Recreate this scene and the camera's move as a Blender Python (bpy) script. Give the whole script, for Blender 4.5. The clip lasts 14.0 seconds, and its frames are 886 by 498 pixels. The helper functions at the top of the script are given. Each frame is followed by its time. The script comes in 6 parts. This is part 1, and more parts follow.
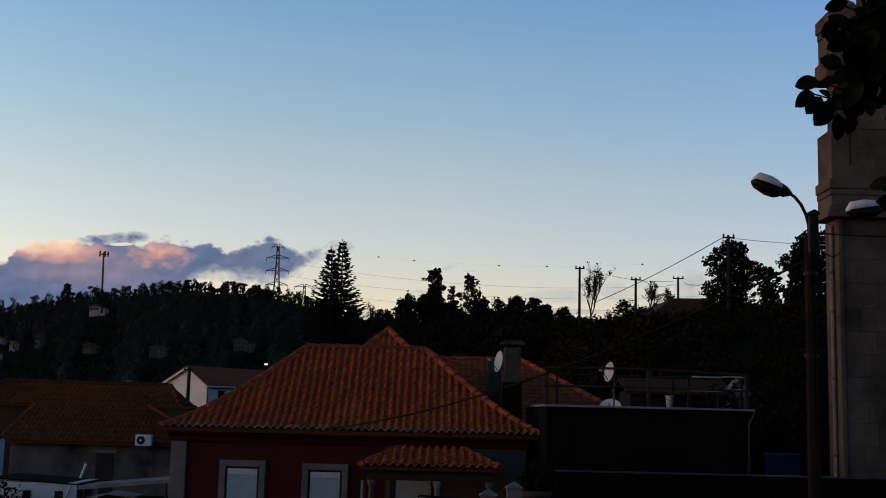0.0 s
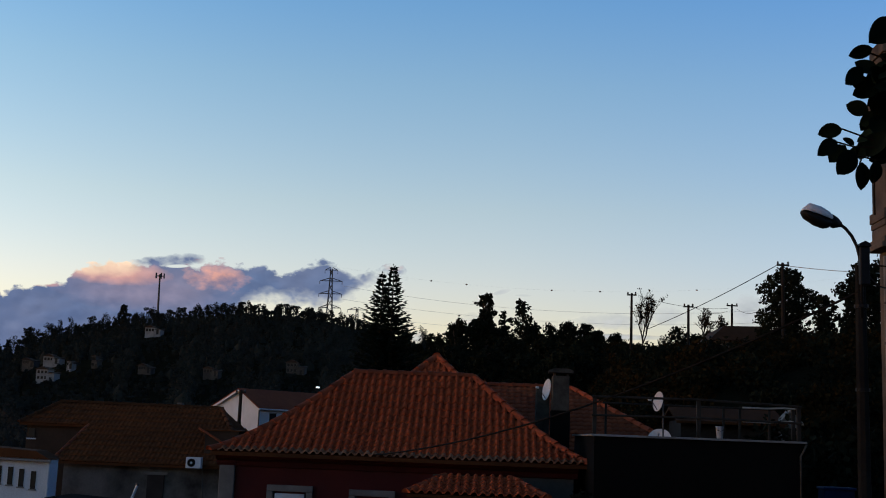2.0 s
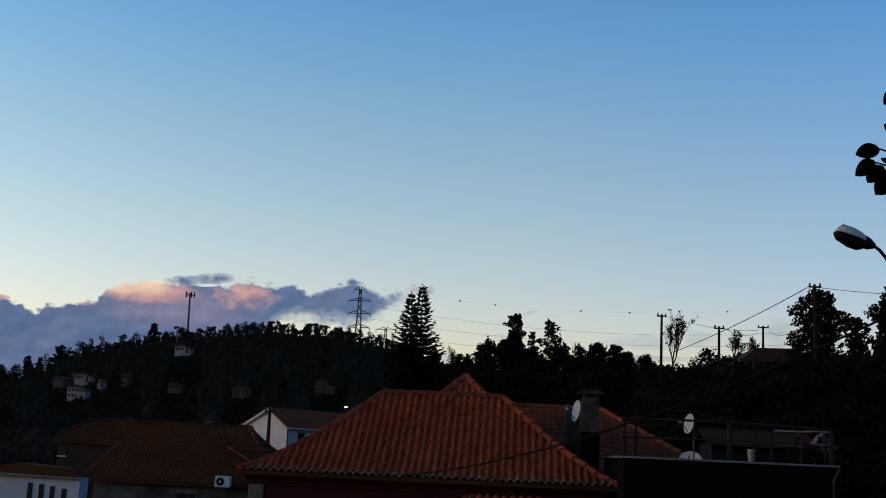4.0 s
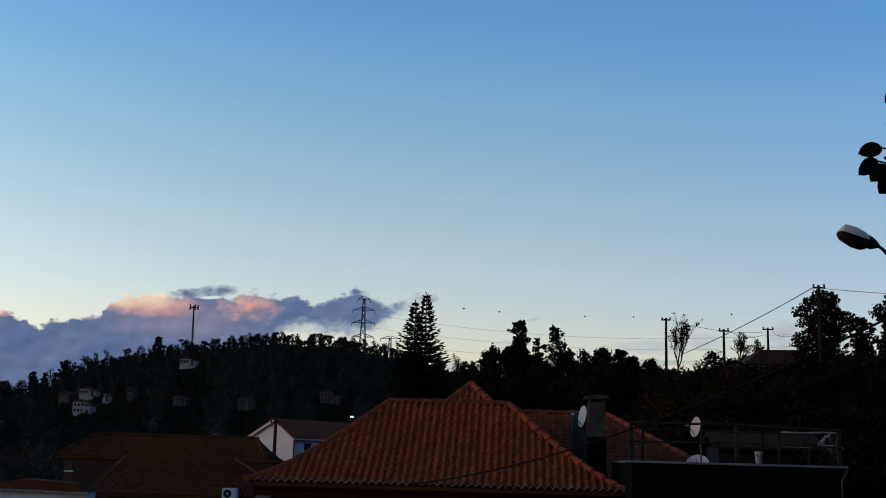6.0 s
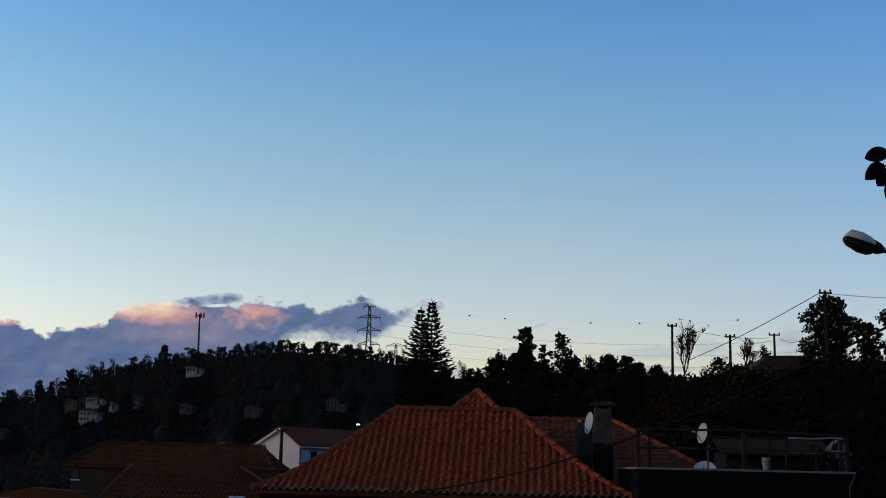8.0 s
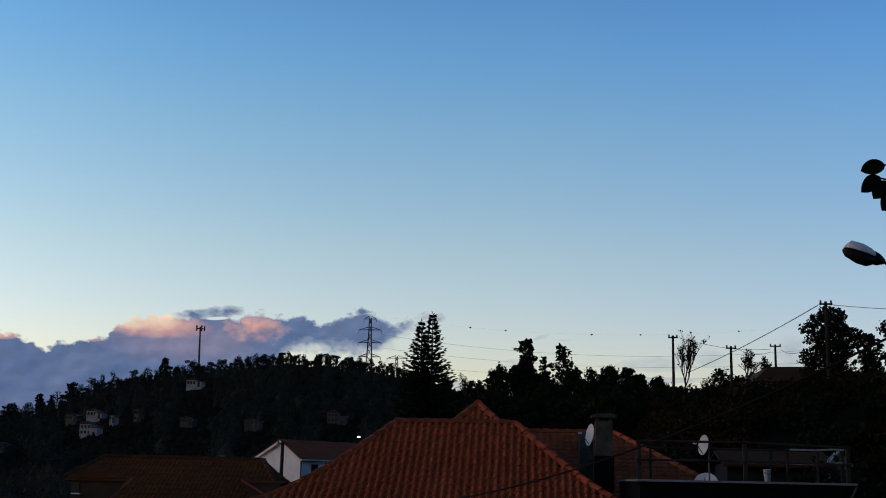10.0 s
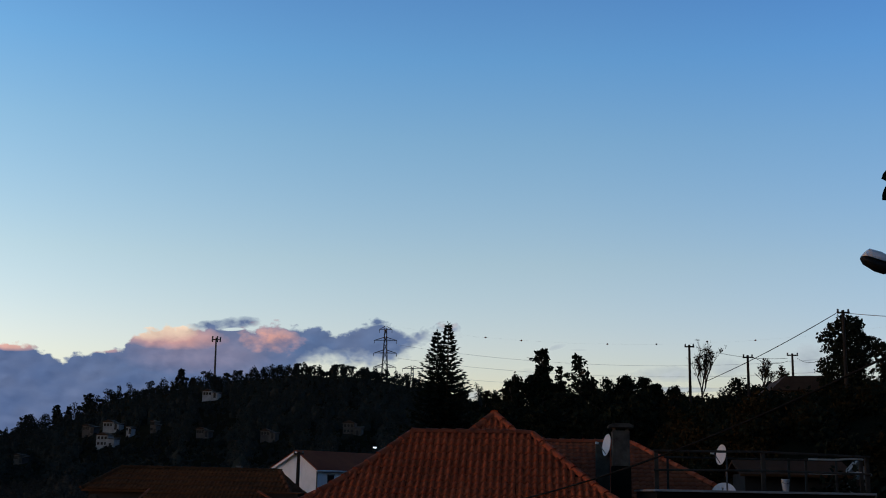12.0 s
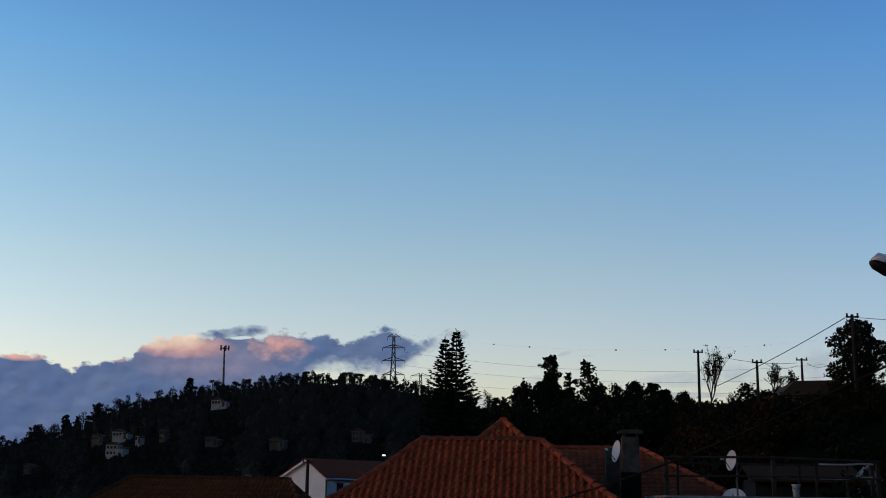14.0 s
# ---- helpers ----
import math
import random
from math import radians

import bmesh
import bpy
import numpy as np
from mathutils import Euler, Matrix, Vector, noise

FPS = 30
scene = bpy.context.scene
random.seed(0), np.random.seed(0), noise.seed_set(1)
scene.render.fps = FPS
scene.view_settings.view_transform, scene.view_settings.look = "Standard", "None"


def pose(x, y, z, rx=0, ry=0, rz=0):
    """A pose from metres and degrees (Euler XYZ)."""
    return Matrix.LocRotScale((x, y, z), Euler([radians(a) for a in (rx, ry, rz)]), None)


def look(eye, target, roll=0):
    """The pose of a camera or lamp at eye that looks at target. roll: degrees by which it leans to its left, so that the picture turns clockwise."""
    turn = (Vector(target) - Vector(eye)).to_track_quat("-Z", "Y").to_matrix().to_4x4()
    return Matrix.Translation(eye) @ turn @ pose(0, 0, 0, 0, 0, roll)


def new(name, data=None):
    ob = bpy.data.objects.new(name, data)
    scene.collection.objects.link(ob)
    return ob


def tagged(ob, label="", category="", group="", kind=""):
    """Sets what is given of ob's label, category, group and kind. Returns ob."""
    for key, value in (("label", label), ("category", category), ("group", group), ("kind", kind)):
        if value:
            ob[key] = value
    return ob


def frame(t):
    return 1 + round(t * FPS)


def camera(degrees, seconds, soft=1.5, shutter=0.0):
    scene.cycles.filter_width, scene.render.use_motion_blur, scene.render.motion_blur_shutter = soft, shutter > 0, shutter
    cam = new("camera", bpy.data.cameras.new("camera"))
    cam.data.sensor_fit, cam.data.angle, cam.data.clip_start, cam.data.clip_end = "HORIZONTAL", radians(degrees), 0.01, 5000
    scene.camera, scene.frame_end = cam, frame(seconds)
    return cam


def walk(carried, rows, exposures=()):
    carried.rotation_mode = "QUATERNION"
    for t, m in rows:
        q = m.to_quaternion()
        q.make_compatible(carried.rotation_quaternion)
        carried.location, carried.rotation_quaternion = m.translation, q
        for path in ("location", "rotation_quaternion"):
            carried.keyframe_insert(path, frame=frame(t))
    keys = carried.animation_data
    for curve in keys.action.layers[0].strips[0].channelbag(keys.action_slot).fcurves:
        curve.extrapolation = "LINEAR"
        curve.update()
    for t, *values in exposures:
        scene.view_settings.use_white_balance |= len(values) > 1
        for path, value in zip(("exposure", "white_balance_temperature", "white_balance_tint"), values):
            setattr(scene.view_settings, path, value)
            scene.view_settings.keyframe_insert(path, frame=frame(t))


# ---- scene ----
cam = camera(41.63, 14.0, soft=1.0)
walk(cam, [
    (0.0, pose(-0.000, 0.000, -0.000, 97.90, -1.40, -0.20)),
    (0.5, pose(0.106, 0.000, 0.055, 98.58, 0.28, -0.64)),
    (1.0, pose(0.136, -0.001, 0.084, 99.27, -0.70, -0.64)),
    (1.5, pose(0.130, -0.001, 0.078, 98.69, -1.97, 1.37)),
    (2.0, pose(0.114, -0.001, 0.080, 99.00, -2.17, 2.31)),
    (2.5, pose(0.103, -0.001, 0.089, 99.37, -2.18, 3.25)),
    (3.0, pose(0.093, -0.000, 0.085, 99.83, -3.02, 3.34)),
    (5.5, pose(0.102, -0.000, 0.074, 100.06, -1.66, 4.12)),
    (6.0, pose(0.091, -0.000, 0.074, 100.31, -1.58, 4.00)),
    (6.5, pose(0.088, -0.001, 0.073, 100.24, -1.73, 3.85)),
    (7.0, pose(0.091, -0.001, 0.072, 100.42, -1.75, 3.98)),
    (7.5, pose(0.095, -0.001, 0.074, 100.40, -1.29, 4.12)),
    (8.0, pose(0.088, -0.000, 0.073, 100.65, -1.36, 4.31)),
    (10.5, pose(0.102, -0.001, 0.082, 101.25, -1.09, 4.48)),
    (11.0, pose(0.101, -0.001, 0.085, 101.29, -0.91, 4.70)),
    (11.5, pose(0.093, -0.000, 0.073, 101.48, -1.15, 4.84)),
    (12.0, pose(0.087, -0.000, 0.078, 101.72, -1.09, 5.14)),
    (12.5, pose(0.082, 0.000, 0.090, 101.88, -0.96, 5.24)),
    (13.0, pose(0.074, 0.001, 0.126, 101.91, -0.75, 5.61)),
    (13.5, pose(0.069, 0.001, 0.093, 101.94, -0.68, 5.25)),
    (14.0, pose(0.081, 0.001, 0.083, 102.06, -0.74, 5.59)),
], exposures=[(0.0, 0.01, 6450, 10), (1.0, 0.04, 6300, 9), (1.5, 0.09, 6200, 8), (2.0, 0.08, 6100, 7), (3.0, -0.05, 5950, 4), (7.5, -0.06, 5800, 3), (12.5, -0.08, 5680, 3), (14.0, -0.14, 5650, 3)])

# ---- sky and light ----
SUN_AZ, SUN_EL = radians(-95), radians(2.5)   # the sun has gone low on the camera's left

world = bpy.data.worlds.new("dusk_sky")
scene.world = world
world.use_nodes = True
wn, wl = world.node_tree.nodes, world.node_tree.links
wn.clear()
w_out = wn.new("ShaderNodeOutputWorld")
w_bg = wn.new("ShaderNodeBackground")
w_sky = wn.new("ShaderNodeTexSky")
w_sky.sky_type = "NISHITA"
w_sky.sun_disc = False
w_sky.sun_elevation, w_sky.sun_rotation = SUN_EL, SUN_AZ
w_sky.altitude, w_sky.air_density, w_sky.dust_density, w_sky.ozone_density = 150, 1.0, 0.6, 1.6
w_bg.inputs["Strength"].default_value = 0.6 / 0.62


def sky_ramp(source, lo, hi, stops):
    """A tint that follows a direction's height or bearing."""
    span = wn.new("ShaderNodeMapRange")
    span.inputs["From Min"].default_value, span.inputs["From Max"].default_value = lo, hi
    wl.new(source, span.inputs["Value"])
    ramp = wn.new("ShaderNodeValToRGB")
    e = ramp.color_ramp.elements
    while len(e) < len(stops):
        e.new(0.5)
    for el, (pos, col) in zip(e, stops):
        el.position, el.color = (pos - lo) / (hi - lo), (*col, 1)
    wl.new(span.outputs[0], ramp.inputs[0])
    return ramp.outputs[0]


def sky_times(p, q):
    n = wn.new("ShaderNodeVectorMath")
    n.operation = "MULTIPLY"
    wl.new(p, n.inputs[0])
    wl.new(q, n.inputs[1])
    return n.outputs[0]


w_dir = wn.new("ShaderNodeSeparateXYZ")
wl.new(wn.new("ShaderNodeTexCoord").outputs["Generated"], w_dir.inputs[0])
# dusk: pale band low down, deep and much darker towards the zenith, dimmer away from the sunken sun
by_height = sky_ramp(w_dir.outputs["Z"], 0.0, 1.0, [(0.0, (0.97, 0.80, 1.03)), (0.122, (1.0, 0.80, 0.95)), (0.19, (0.945, 0.80, 0.865)), (0.292, (0.745, 0.775, 0.905)),
                                                   (0.358, (0.575, 0.73, 0.975)), (0.438, (0.445, 0.59, 0.915)), (0.643, (0.255, 0.245, 0.235)), (1.0, (0.14, 0.12, 0.088))])
by_side = sky_ramp(w_dir.outputs["X"], -1.0, 1.0, [(-1.0, (0.34, 0.37, 0.42)), (-0.75, (0.50, 0.55, 0.62)), (-0.45, (0.69, 0.69, 0.655)), (0.0, (0.61, 0.62, 0.62)), (0.5, (0.39, 0.46, 0.58)), (1.0, (0.25, 0.28, 0.35))])
wl.new(sky_times(sky_times(w_sky.outputs[0], by_height), by_side), w_bg.inputs["Color"])
wl.new(w_bg.outputs[0], w_out.inputs["Surface"])

sun = new("sun", bpy.data.lights.new("sun", "SUN"))
sun.data.energy, sun.data.angle, sun.data.color = 0.04, radians(30), (1.0, 0.88, 0.76)
sun.matrix_world = look((-60, -6, 18), (0, 0, 0))


# ---- materials ----
def tree_of(name):
    m = bpy.data.materials.new(name)
    m.use_nodes = True
    nt = m.node_tree
    return m, nt, nt.nodes["Principled BSDF"]


def mixed(nt, fac, a, b, kind="MIX"):
    n = nt.nodes.new("ShaderNodeMix")
    n.data_type, n.blend_type = "RGBA", kind
    for k, v in ((0, fac), (6, a), (7, b)):
        if hasattr(v, "links"):
            nt.links.new(v, n.inputs[k])
        else:
            n.inputs[k].default_value = v if k == 0 else (*v, 1)
    return n.outputs[2]


def noise_of(nt, scale, detail=5, vec=None, rough=0.6):
    n = nt.nodes.new("ShaderNodeTexNoise")
    n.inputs["Scale"].default_value, n.inputs["Detail"].default_value, n.inputs["Roughness"].default_value = scale, detail, rough
    if vec is not None:
        nt.links.new(vec, n.inputs["Vector"])
    return n.outputs["Fac"]


def ramp_of(nt, fac, stops):
    n = nt.nodes.new("ShaderNodeValToRGB")
    e = n.color_ramp.elements
    while len(e) < len(stops):
        e.new(0.5)
    for el, (p, c) in zip(e, stops):
        el.position = p
        el.color = (*c, 1) if len(c) == 3 else c
    nt.links.new(fac, n.inputs[0])
    return n.outputs[0]


def surface(name, base, dark, rough=0.8, big=0.6, fine=14.0, bump=0.15, metal=0.0, vary=0.0, specular=0.2):
    """Two colours mixed by stains at one scale and grain at another, with fine relief; vary: difference between pieces."""
    m, nt, b = tree_of(name)
    tc = nt.nodes.new("ShaderNodeNewGeometry").outputs["Position"]
    stains = ramp_of(nt, noise_of(nt, big, 4, tc), [(0.35, (0, 0, 0)), (0.68, (1, 1, 1))])
    grain = noise_of(nt, fine, 6, tc)
    col = mixed(nt, stains, base, dark)
    col = mixed(nt, 0.35, col, ramp_of(nt, grain, [(0.3, (0.45, 0.45, 0.45)), (0.7, (1.0, 1.0, 1.0))]), "MULTIPLY")
    if vary:
        oi = nt.nodes.new("ShaderNodeObjectInfo").outputs["Random"]
        isl = nt.nodes.new("ShaderNodeNewGeometry").outputs["Random Per Island"]
        add = nt.nodes.new("ShaderNodeMath")
        add.operation = "ADD"
        nt.links.new(oi, add.inputs[0])
        nt.links.new(isl, add.inputs[1])
        fr = nt.nodes.new("ShaderNodeMath")
        fr.operation = "FRACT"
        nt.links.new(add.outputs[0], fr.inputs[0])
        lo = 1.0 - vary
        col = mixed(nt, 1.0, col, ramp_of(nt, fr.outputs[0], [(0.0, (lo, lo, lo)), (1.0, (1, 1, 1))]), "MULTIPLY")
    nt.links.new(col, b.inputs["Base Color"])
    b.inputs["Roughness"].default_value, b.inputs["Metallic"].default_value = rough, metal
    b.inputs["Specular IOR Level"].default_value = specular
    if bump:
        bp = nt.nodes.new("ShaderNodeBump")
        bp.inputs["Strength"].default_value, bp.inputs["Distance"].default_value = bump, 0.02
        nt.links.new(grain, bp.inputs["Height"])
        nt.links.new(bp.outputs[0], b.inputs["Normal"])
    return m


M_TILE = surface("clay_tile", (0.44, 0.088, 0.028), (0.34, 0.064, 0.021), 0.8, 0.4, 18, 0.2, vary=0.24)
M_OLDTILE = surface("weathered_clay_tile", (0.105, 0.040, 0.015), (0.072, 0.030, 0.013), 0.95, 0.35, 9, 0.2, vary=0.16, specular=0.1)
M_REDTILE = surface("far_clay_tile", (0.27, 0.078, 0.032), (0.19, 0.052, 0.026), 0.85, 0.4, 6, 0.2, vary=0.3)
M_MAROON = surface("maroon_render", (0.075, 0.011, 0.010), (0.048, 0.008, 0.008), 0.85, 0.8, 30, 0.2)
M_PLASTER = surface("grey_plaster", (0.12, 0.108, 0.096), (0.07, 0.064, 0.058), 0.9, 0.7, 22, 0.25)
# Strong dark patches paint in shadow and plants as well as stains.
M_OLDWALL = surface("stained_shadowed_wall", (0.15, 0.142, 0.128), (0.022, 0.021, 0.019), 0.92, 0.55, 12, 0.3, specular=0.08)
M_TILE_PALE = surface("lichened_clay_tile", (0.36, 0.19, 0.11), (0.26, 0.095, 0.05), 0.85, 3.0, 25, 0.3, vary=0.4)
M_WHITE = surface("white_wall_paint", (0.60, 0.65, 0.71), (0.46, 0.50, 0.55), 0.88, 0.5, 16, 0.15)
M_GRANITE = surface("granite", (0.120, 0.100, 0.078), (0.042, 0.035, 0.028), 0.92, 1.1, 40, 0.4, vary=0.2)
M_GRANITE_TRIM = surface("granite_trim", (0.19, 0.185, 0.175), (0.11, 0.107, 0.10), 0.88, 1.2, 45, 0.3)
M_SHUTTER = surface("roller_shutter", (0.43, 0.51, 0.54), (0.35, 0.42, 0.45), 0.65, 0.8, 25, 0.05)
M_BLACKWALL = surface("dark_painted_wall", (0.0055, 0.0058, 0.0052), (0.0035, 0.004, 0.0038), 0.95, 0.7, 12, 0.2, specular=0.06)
M_CONCRETE = surface("concrete", (0.085, 0.079, 0.068), (0.030, 0.028, 0.024), 0.9, 2.2, 25, 0.3, specular=0.06)
M_POLE = surface("weathered_concrete_pole", (0.020, 0.020, 0.0185), (0.011, 0.011, 0.010), 0.95, 1.3, 30, 0.3, specular=0.04)
M_COPING = surface("pale_coping", (0.26, 0.26, 0.255), (0.15, 0.15, 0.148), 0.8, 1.5, 30, 0.15)
M_RAIL = surface("weathered_wood_rail", (0.045, 0.040, 0.034), (0.022, 0.020, 0.017), 0.9, 2.0, 30, 0.3, specular=0.08)
# Pale colour paints the sky's reflection on the smooth pipe rails.
M_PALERAIL = surface("rail_sky_sheen", (0.48, 0.46, 0.42), (0.30, 0.28, 0.25), 0.8, 2.0, 30, 0.2)
M_DISH = surface("pale_painted_dish", (0.62, 0.64, 0.66), (0.52, 0.53, 0.55), 0.5, 1.0, 20, 0.05)
M_METAL = surface("dark_galvanised_steel", (0.10, 0.105, 0.11), (0.06, 0.06, 0.065), 0.55, 2.0, 30, 0.1, metal=0.6)
M_STEEL = surface("lattice_steel", (0.09, 0.095, 0.10), (0.06, 0.063, 0.07), 0.7, 0.3, 3, 0.0, metal=0.3)
M_BLACK = surface("black_rubber", (0.006, 0.006, 0.006), (0.004, 0.004, 0.004), 0.95, 2.0, 30, 0.05)
# Distance haze is painted in as a lighter conductor grey.
M_LINE = surface("hazed_conductor", (0.50, 0.52, 0.54), (0.42, 0.44, 0.46), 0.6, 0.1, 2, 0.0)
M_CHEEK = surface("brown_weathered_boards", (0.050, 0.032, 0.022), (0.028, 0.019, 0.014), 0.9, 1.0, 14, 0.2)
M_IRON = surface("black_iron", (0.015, 0.015, 0.016), (0.01, 0.01, 0.01), 0.6, 2.0, 30, 0.1, metal=0.4)
M_WOODPOLE = surface("tarred_wood_pole", (0.018, 0.015, 0.012), (0.011, 0.009, 0.008), 0.9, 1.0, 20, 0.3)
M_ORANGE = surface("marker_ball_paint", (0.18, 0.07, 0.05), (0.12, 0.05, 0.04), 0.6, 0.5, 4, 0.0)
M_BLUE = surface("blue_plastic", (0.012, 0.055, 0.19), (0.008, 0.04, 0.14), 0.55, 2.0, 20, 0.05)
M_BARK = surface("bark", (0.045, 0.034, 0.026), (0.022, 0.018, 0.014), 0.95, 1.0, 10, 0.5)
M_SOIL = surface("earth_and_scrub", (0.017, 0.016, 0.010), (0.010, 0.0105, 0.007), 1.0, 0.05, 1.2, 0.5, specular=0.0)
M_ASPHALT = surface("asphalt", (0.05, 0.05, 0.052), (0.035, 0.035, 0.036), 0.9, 0.5, 20, 0.3)
# Paler and greyer than near foliage: distance haze mixed into the colour.
M_FARWOOD = surface("hazed_pine_foliage", (0.026, 0.031, 0.029), (0.020, 0.024, 0.022), 0.98, 0.02, 0.4, 0.0, vary=0.06, specular=0.02)
M_NEEDLE = surface("fir_needles", (0.015, 0.022, 0.016), (0.010, 0.015, 0.011), 0.95, 0.8, 6, 0.0, vary=0.25, specular=0.06)
M_LEAFMID = surface("evergreen_foliage", (0.014, 0.018, 0.011), (0.008, 0.011, 0.007), 0.95, 0.3, 4, 0.0, vary=0.3, specular=0.04)
M_BRUSH = surface("dry_brown_brush", (0.034, 0.022, 0.008), (0.013, 0.012, 0.005), 0.95, 0.12, 3, 0.0, vary=0.35, specular=0.03)
# Brown greyed by the distance haze put into it.
M_FARBRUSH = surface("hazed_brown_undergrowth", (0.046, 0.041, 0.034), (0.032, 0.030, 0.026), 0.98, 0.03, 0.5, 0.0, vary=0.06, specular=0.02)
M_TWIG = surface("bare_twig", (0.05, 0.04, 0.032), (0.03, 0.024, 0.02), 0.95, 1.0, 8, 0.0)
M_GLOSSLEAF = surface("glossy_evergreen_leaf", (0.014, 0.034, 0.014), (0.008, 0.020, 0.009), 0.7, 6, 60, 0.05, vary=0.4, specular=0.12)
M_GLASSDARK = surface("dark_window_glass", (0.012, 0.013, 0.015), (0.008, 0.009, 0.010), 0.35, 1.0, 4, 0.0)
# Milky cover kept extra pale: sky light on its top is painted in.
M_LAMPTOP = surface("milky_skylit_cover", (0.70, 0.72, 0.76), (0.58, 0.60, 0.66), 0.25, 6.0, 40, 0.02)
M_FARWHITE = surface("old_whitewash", (0.28, 0.285, 0.30), (0.15, 0.155, 0.16), 0.9, 0.3, 3, 0.0)
M_FARWALL = surface("dim_weathered_wall", (0.080, 0.070, 0.064), (0.045, 0.041, 0.037), 0.9, 0.3, 3, 0.0)
M_LIT, lit_nt, lit_b = tree_of("lit_lantern")
lit_b.inputs["Emission Color"].default_value, lit_b.inputs["Emission Strength"].default_value = (0.92, 0.96, 1.0, 1), 1.2
M_FRAME = surface("dark_window_frame", (0.03, 0.025, 0.022), (0.02, 0.016, 0.015), 0.7, 2.0, 30, 0.1)


# ---- small builders ----
def mesh_of(name, verts, faces, material, smooth=False):
    me = bpy.data.meshes.new(name)
    me.from_pydata([tuple(v) for v in verts], [], [tuple(f) for f in faces])
    me.materials.append(material)
    if smooth:
        me.shade_smooth()
    me.update()
    return me


def thing(name, label, category, at=(0, 0, 0), group="", kind=""):
    ob = new(name)
    ob.location = at
    ob.empty_display_size = 0.2
    return tagged(ob, label, category, group, kind)


def keep_place(ob, parent):
    """Hang ob, whose mesh is in world metres, under a thing that stands elsewhere."""
    if parent is not None:
        ob.parent = parent
        top, chain = parent, []
        base = Matrix.Identity(4)
        while top is not None:
            base = top.matrix_basis @ base if top.parent is None else top.matrix_parent_inverse @ top.matrix_basis @ base
            top = top.parent
        ob.matrix_parent_inverse = base.inverted()
    return ob


def part(name, bm, material, parent, label="", smooth=False):
    """Links a bmesh, in world metres, as one mesh object under a thing or a part."""
    me = bpy.data.meshes.new(name)
    bmesh.ops.recalc_face_normals(bm, faces=bm.faces)
    bm.to_mesh(me)
    bm.free()
    me.materials.append(material)
    if smooth:
        me.shade_smooth()
    ob = new(name, me)
    keep_place(ob, parent)
    return tagged(ob, label)


def piece(name, verts, faces, material, parent, label="", kind="", smooth=False):
    ob = new(name, mesh_of(name, verts, faces, material, smooth))
    keep_place(ob, parent)
    return tagged(ob, label, kind=kind)


def box(x0, x1, y0, y1, z0, z1, bevel=0.0, bm=None, m=None):
    bm = bm or bmesh.new()
    r = bmesh.ops.create_cube(bm, size=1.0)
    mat = Matrix.Translation(((x0 + x1) / 2, (y0 + y1) / 2, (z0 + z1) / 2)) @ Matrix.Diagonal((abs(x1 - x0), abs(y1 - y0), abs(z1 - z0), 1))
    bmesh.ops.transform(bm, matrix=(m @ mat) if m else mat, verts=r["verts"])
    if bevel:
        edges = {e for v in r["verts"] for e in v.link_edges}
        bmesh.ops.bevel(bm, geom=list(edges), offset=bevel, segments=2, affect="EDGES", profile=0.5)
    return bm


def tube(points, radii, sides=8, bm=None, cap=True):
    """A round bar along points; radii: one number or one for each point."""
    bm = bm or bmesh.new()
    pts = [Vector(p) for p in points]
    if not hasattr(radii, "__len__"):
        radii = [radii] * len(pts)
    rings, side = [], None
    for i, p in enumerate(pts):
        d = (pts[min(i + 1, len(pts) - 1)] - pts[max(i - 1, 0)]).normalized()
        if side is None:
            side = d.cross(Vector((0, 0, 1)) if abs(d.z) < 0.9 else Vector((1, 0, 0))).normalized()
        else:
            side = (side - d * side.dot(d)).normalized()
        up = d.cross(side)
        rings.append([bm.verts.new(p + (side * math.cos(a) + up * math.sin(a)) * radii[i])
                      for a in (2 * math.pi * k / sides for k in range(sides))])
    for a, b in zip(rings, rings[1:]):
        for k in range(sides):
            bm.faces.new((a[k], a[(k + 1) % sides], b[(k + 1) % sides], b[k]))
    if cap and sides > 2:
        bm.faces.new(rings[0][::-1])
        bm.faces.new(rings[-1])
    return bm


def prism(outline, axis, a, b, bm=None):
    """A solid from a flat outline: axis 'y': outline in x, z; axis 'x': outline in y, z; axis 'z': outline in x, y."""
    bm = bm or bmesh.new()

    def place(p, q, s):
        return {"y": (p, s, q), "x": (s, p, q), "z": (p, q, s)}[axis]
    lo = [bm.verts.new(place(p, q, a)) for p, q in outline]
    hi = [bm.verts.new(place(p, q, b)) for p, q in outline]
    bm.faces.new(lo)
    bm.faces.new(hi[::-1])
    n = len(lo)
    for i in range(n):
        bm.faces.new((lo[i], hi[i], hi[(i + 1) % n], lo[(i + 1) % n]))
    return bm


def lathe(profile, centre, sides=16, m=None):
    """A turned solid: profile rows of radius and height."""
    bm = bmesh.new()
    rings = [[bm.verts.new((r * math.cos(2 * math.pi * k / sides), r * math.sin(2 * math.pi * k / sides), z)) for k in range(sides)]
             for r, z in profile]
    for a, b in zip(rings, rings[1:]):
        for k in range(sides):
            bm.faces.new((a[k], a[(k + 1) % sides], b[(k + 1) % sides], b[k]))
    bm.faces.new(rings[0][::-1])
    bm.faces.new(rings[-1])
    bmesh.ops.transform(bm, matrix=Matrix.Translation(centre) @ (m or Matrix.Identity(4)), verts=bm.verts)
    return bm


def sag(a, b, drop, n=18):
    a, b = Vector(a), Vector(b)
    return [a.lerp(b, k / n) - Vector((0, 0, drop * 4 * (k / n) * (1 - k / n))) for k in range(n + 1)]


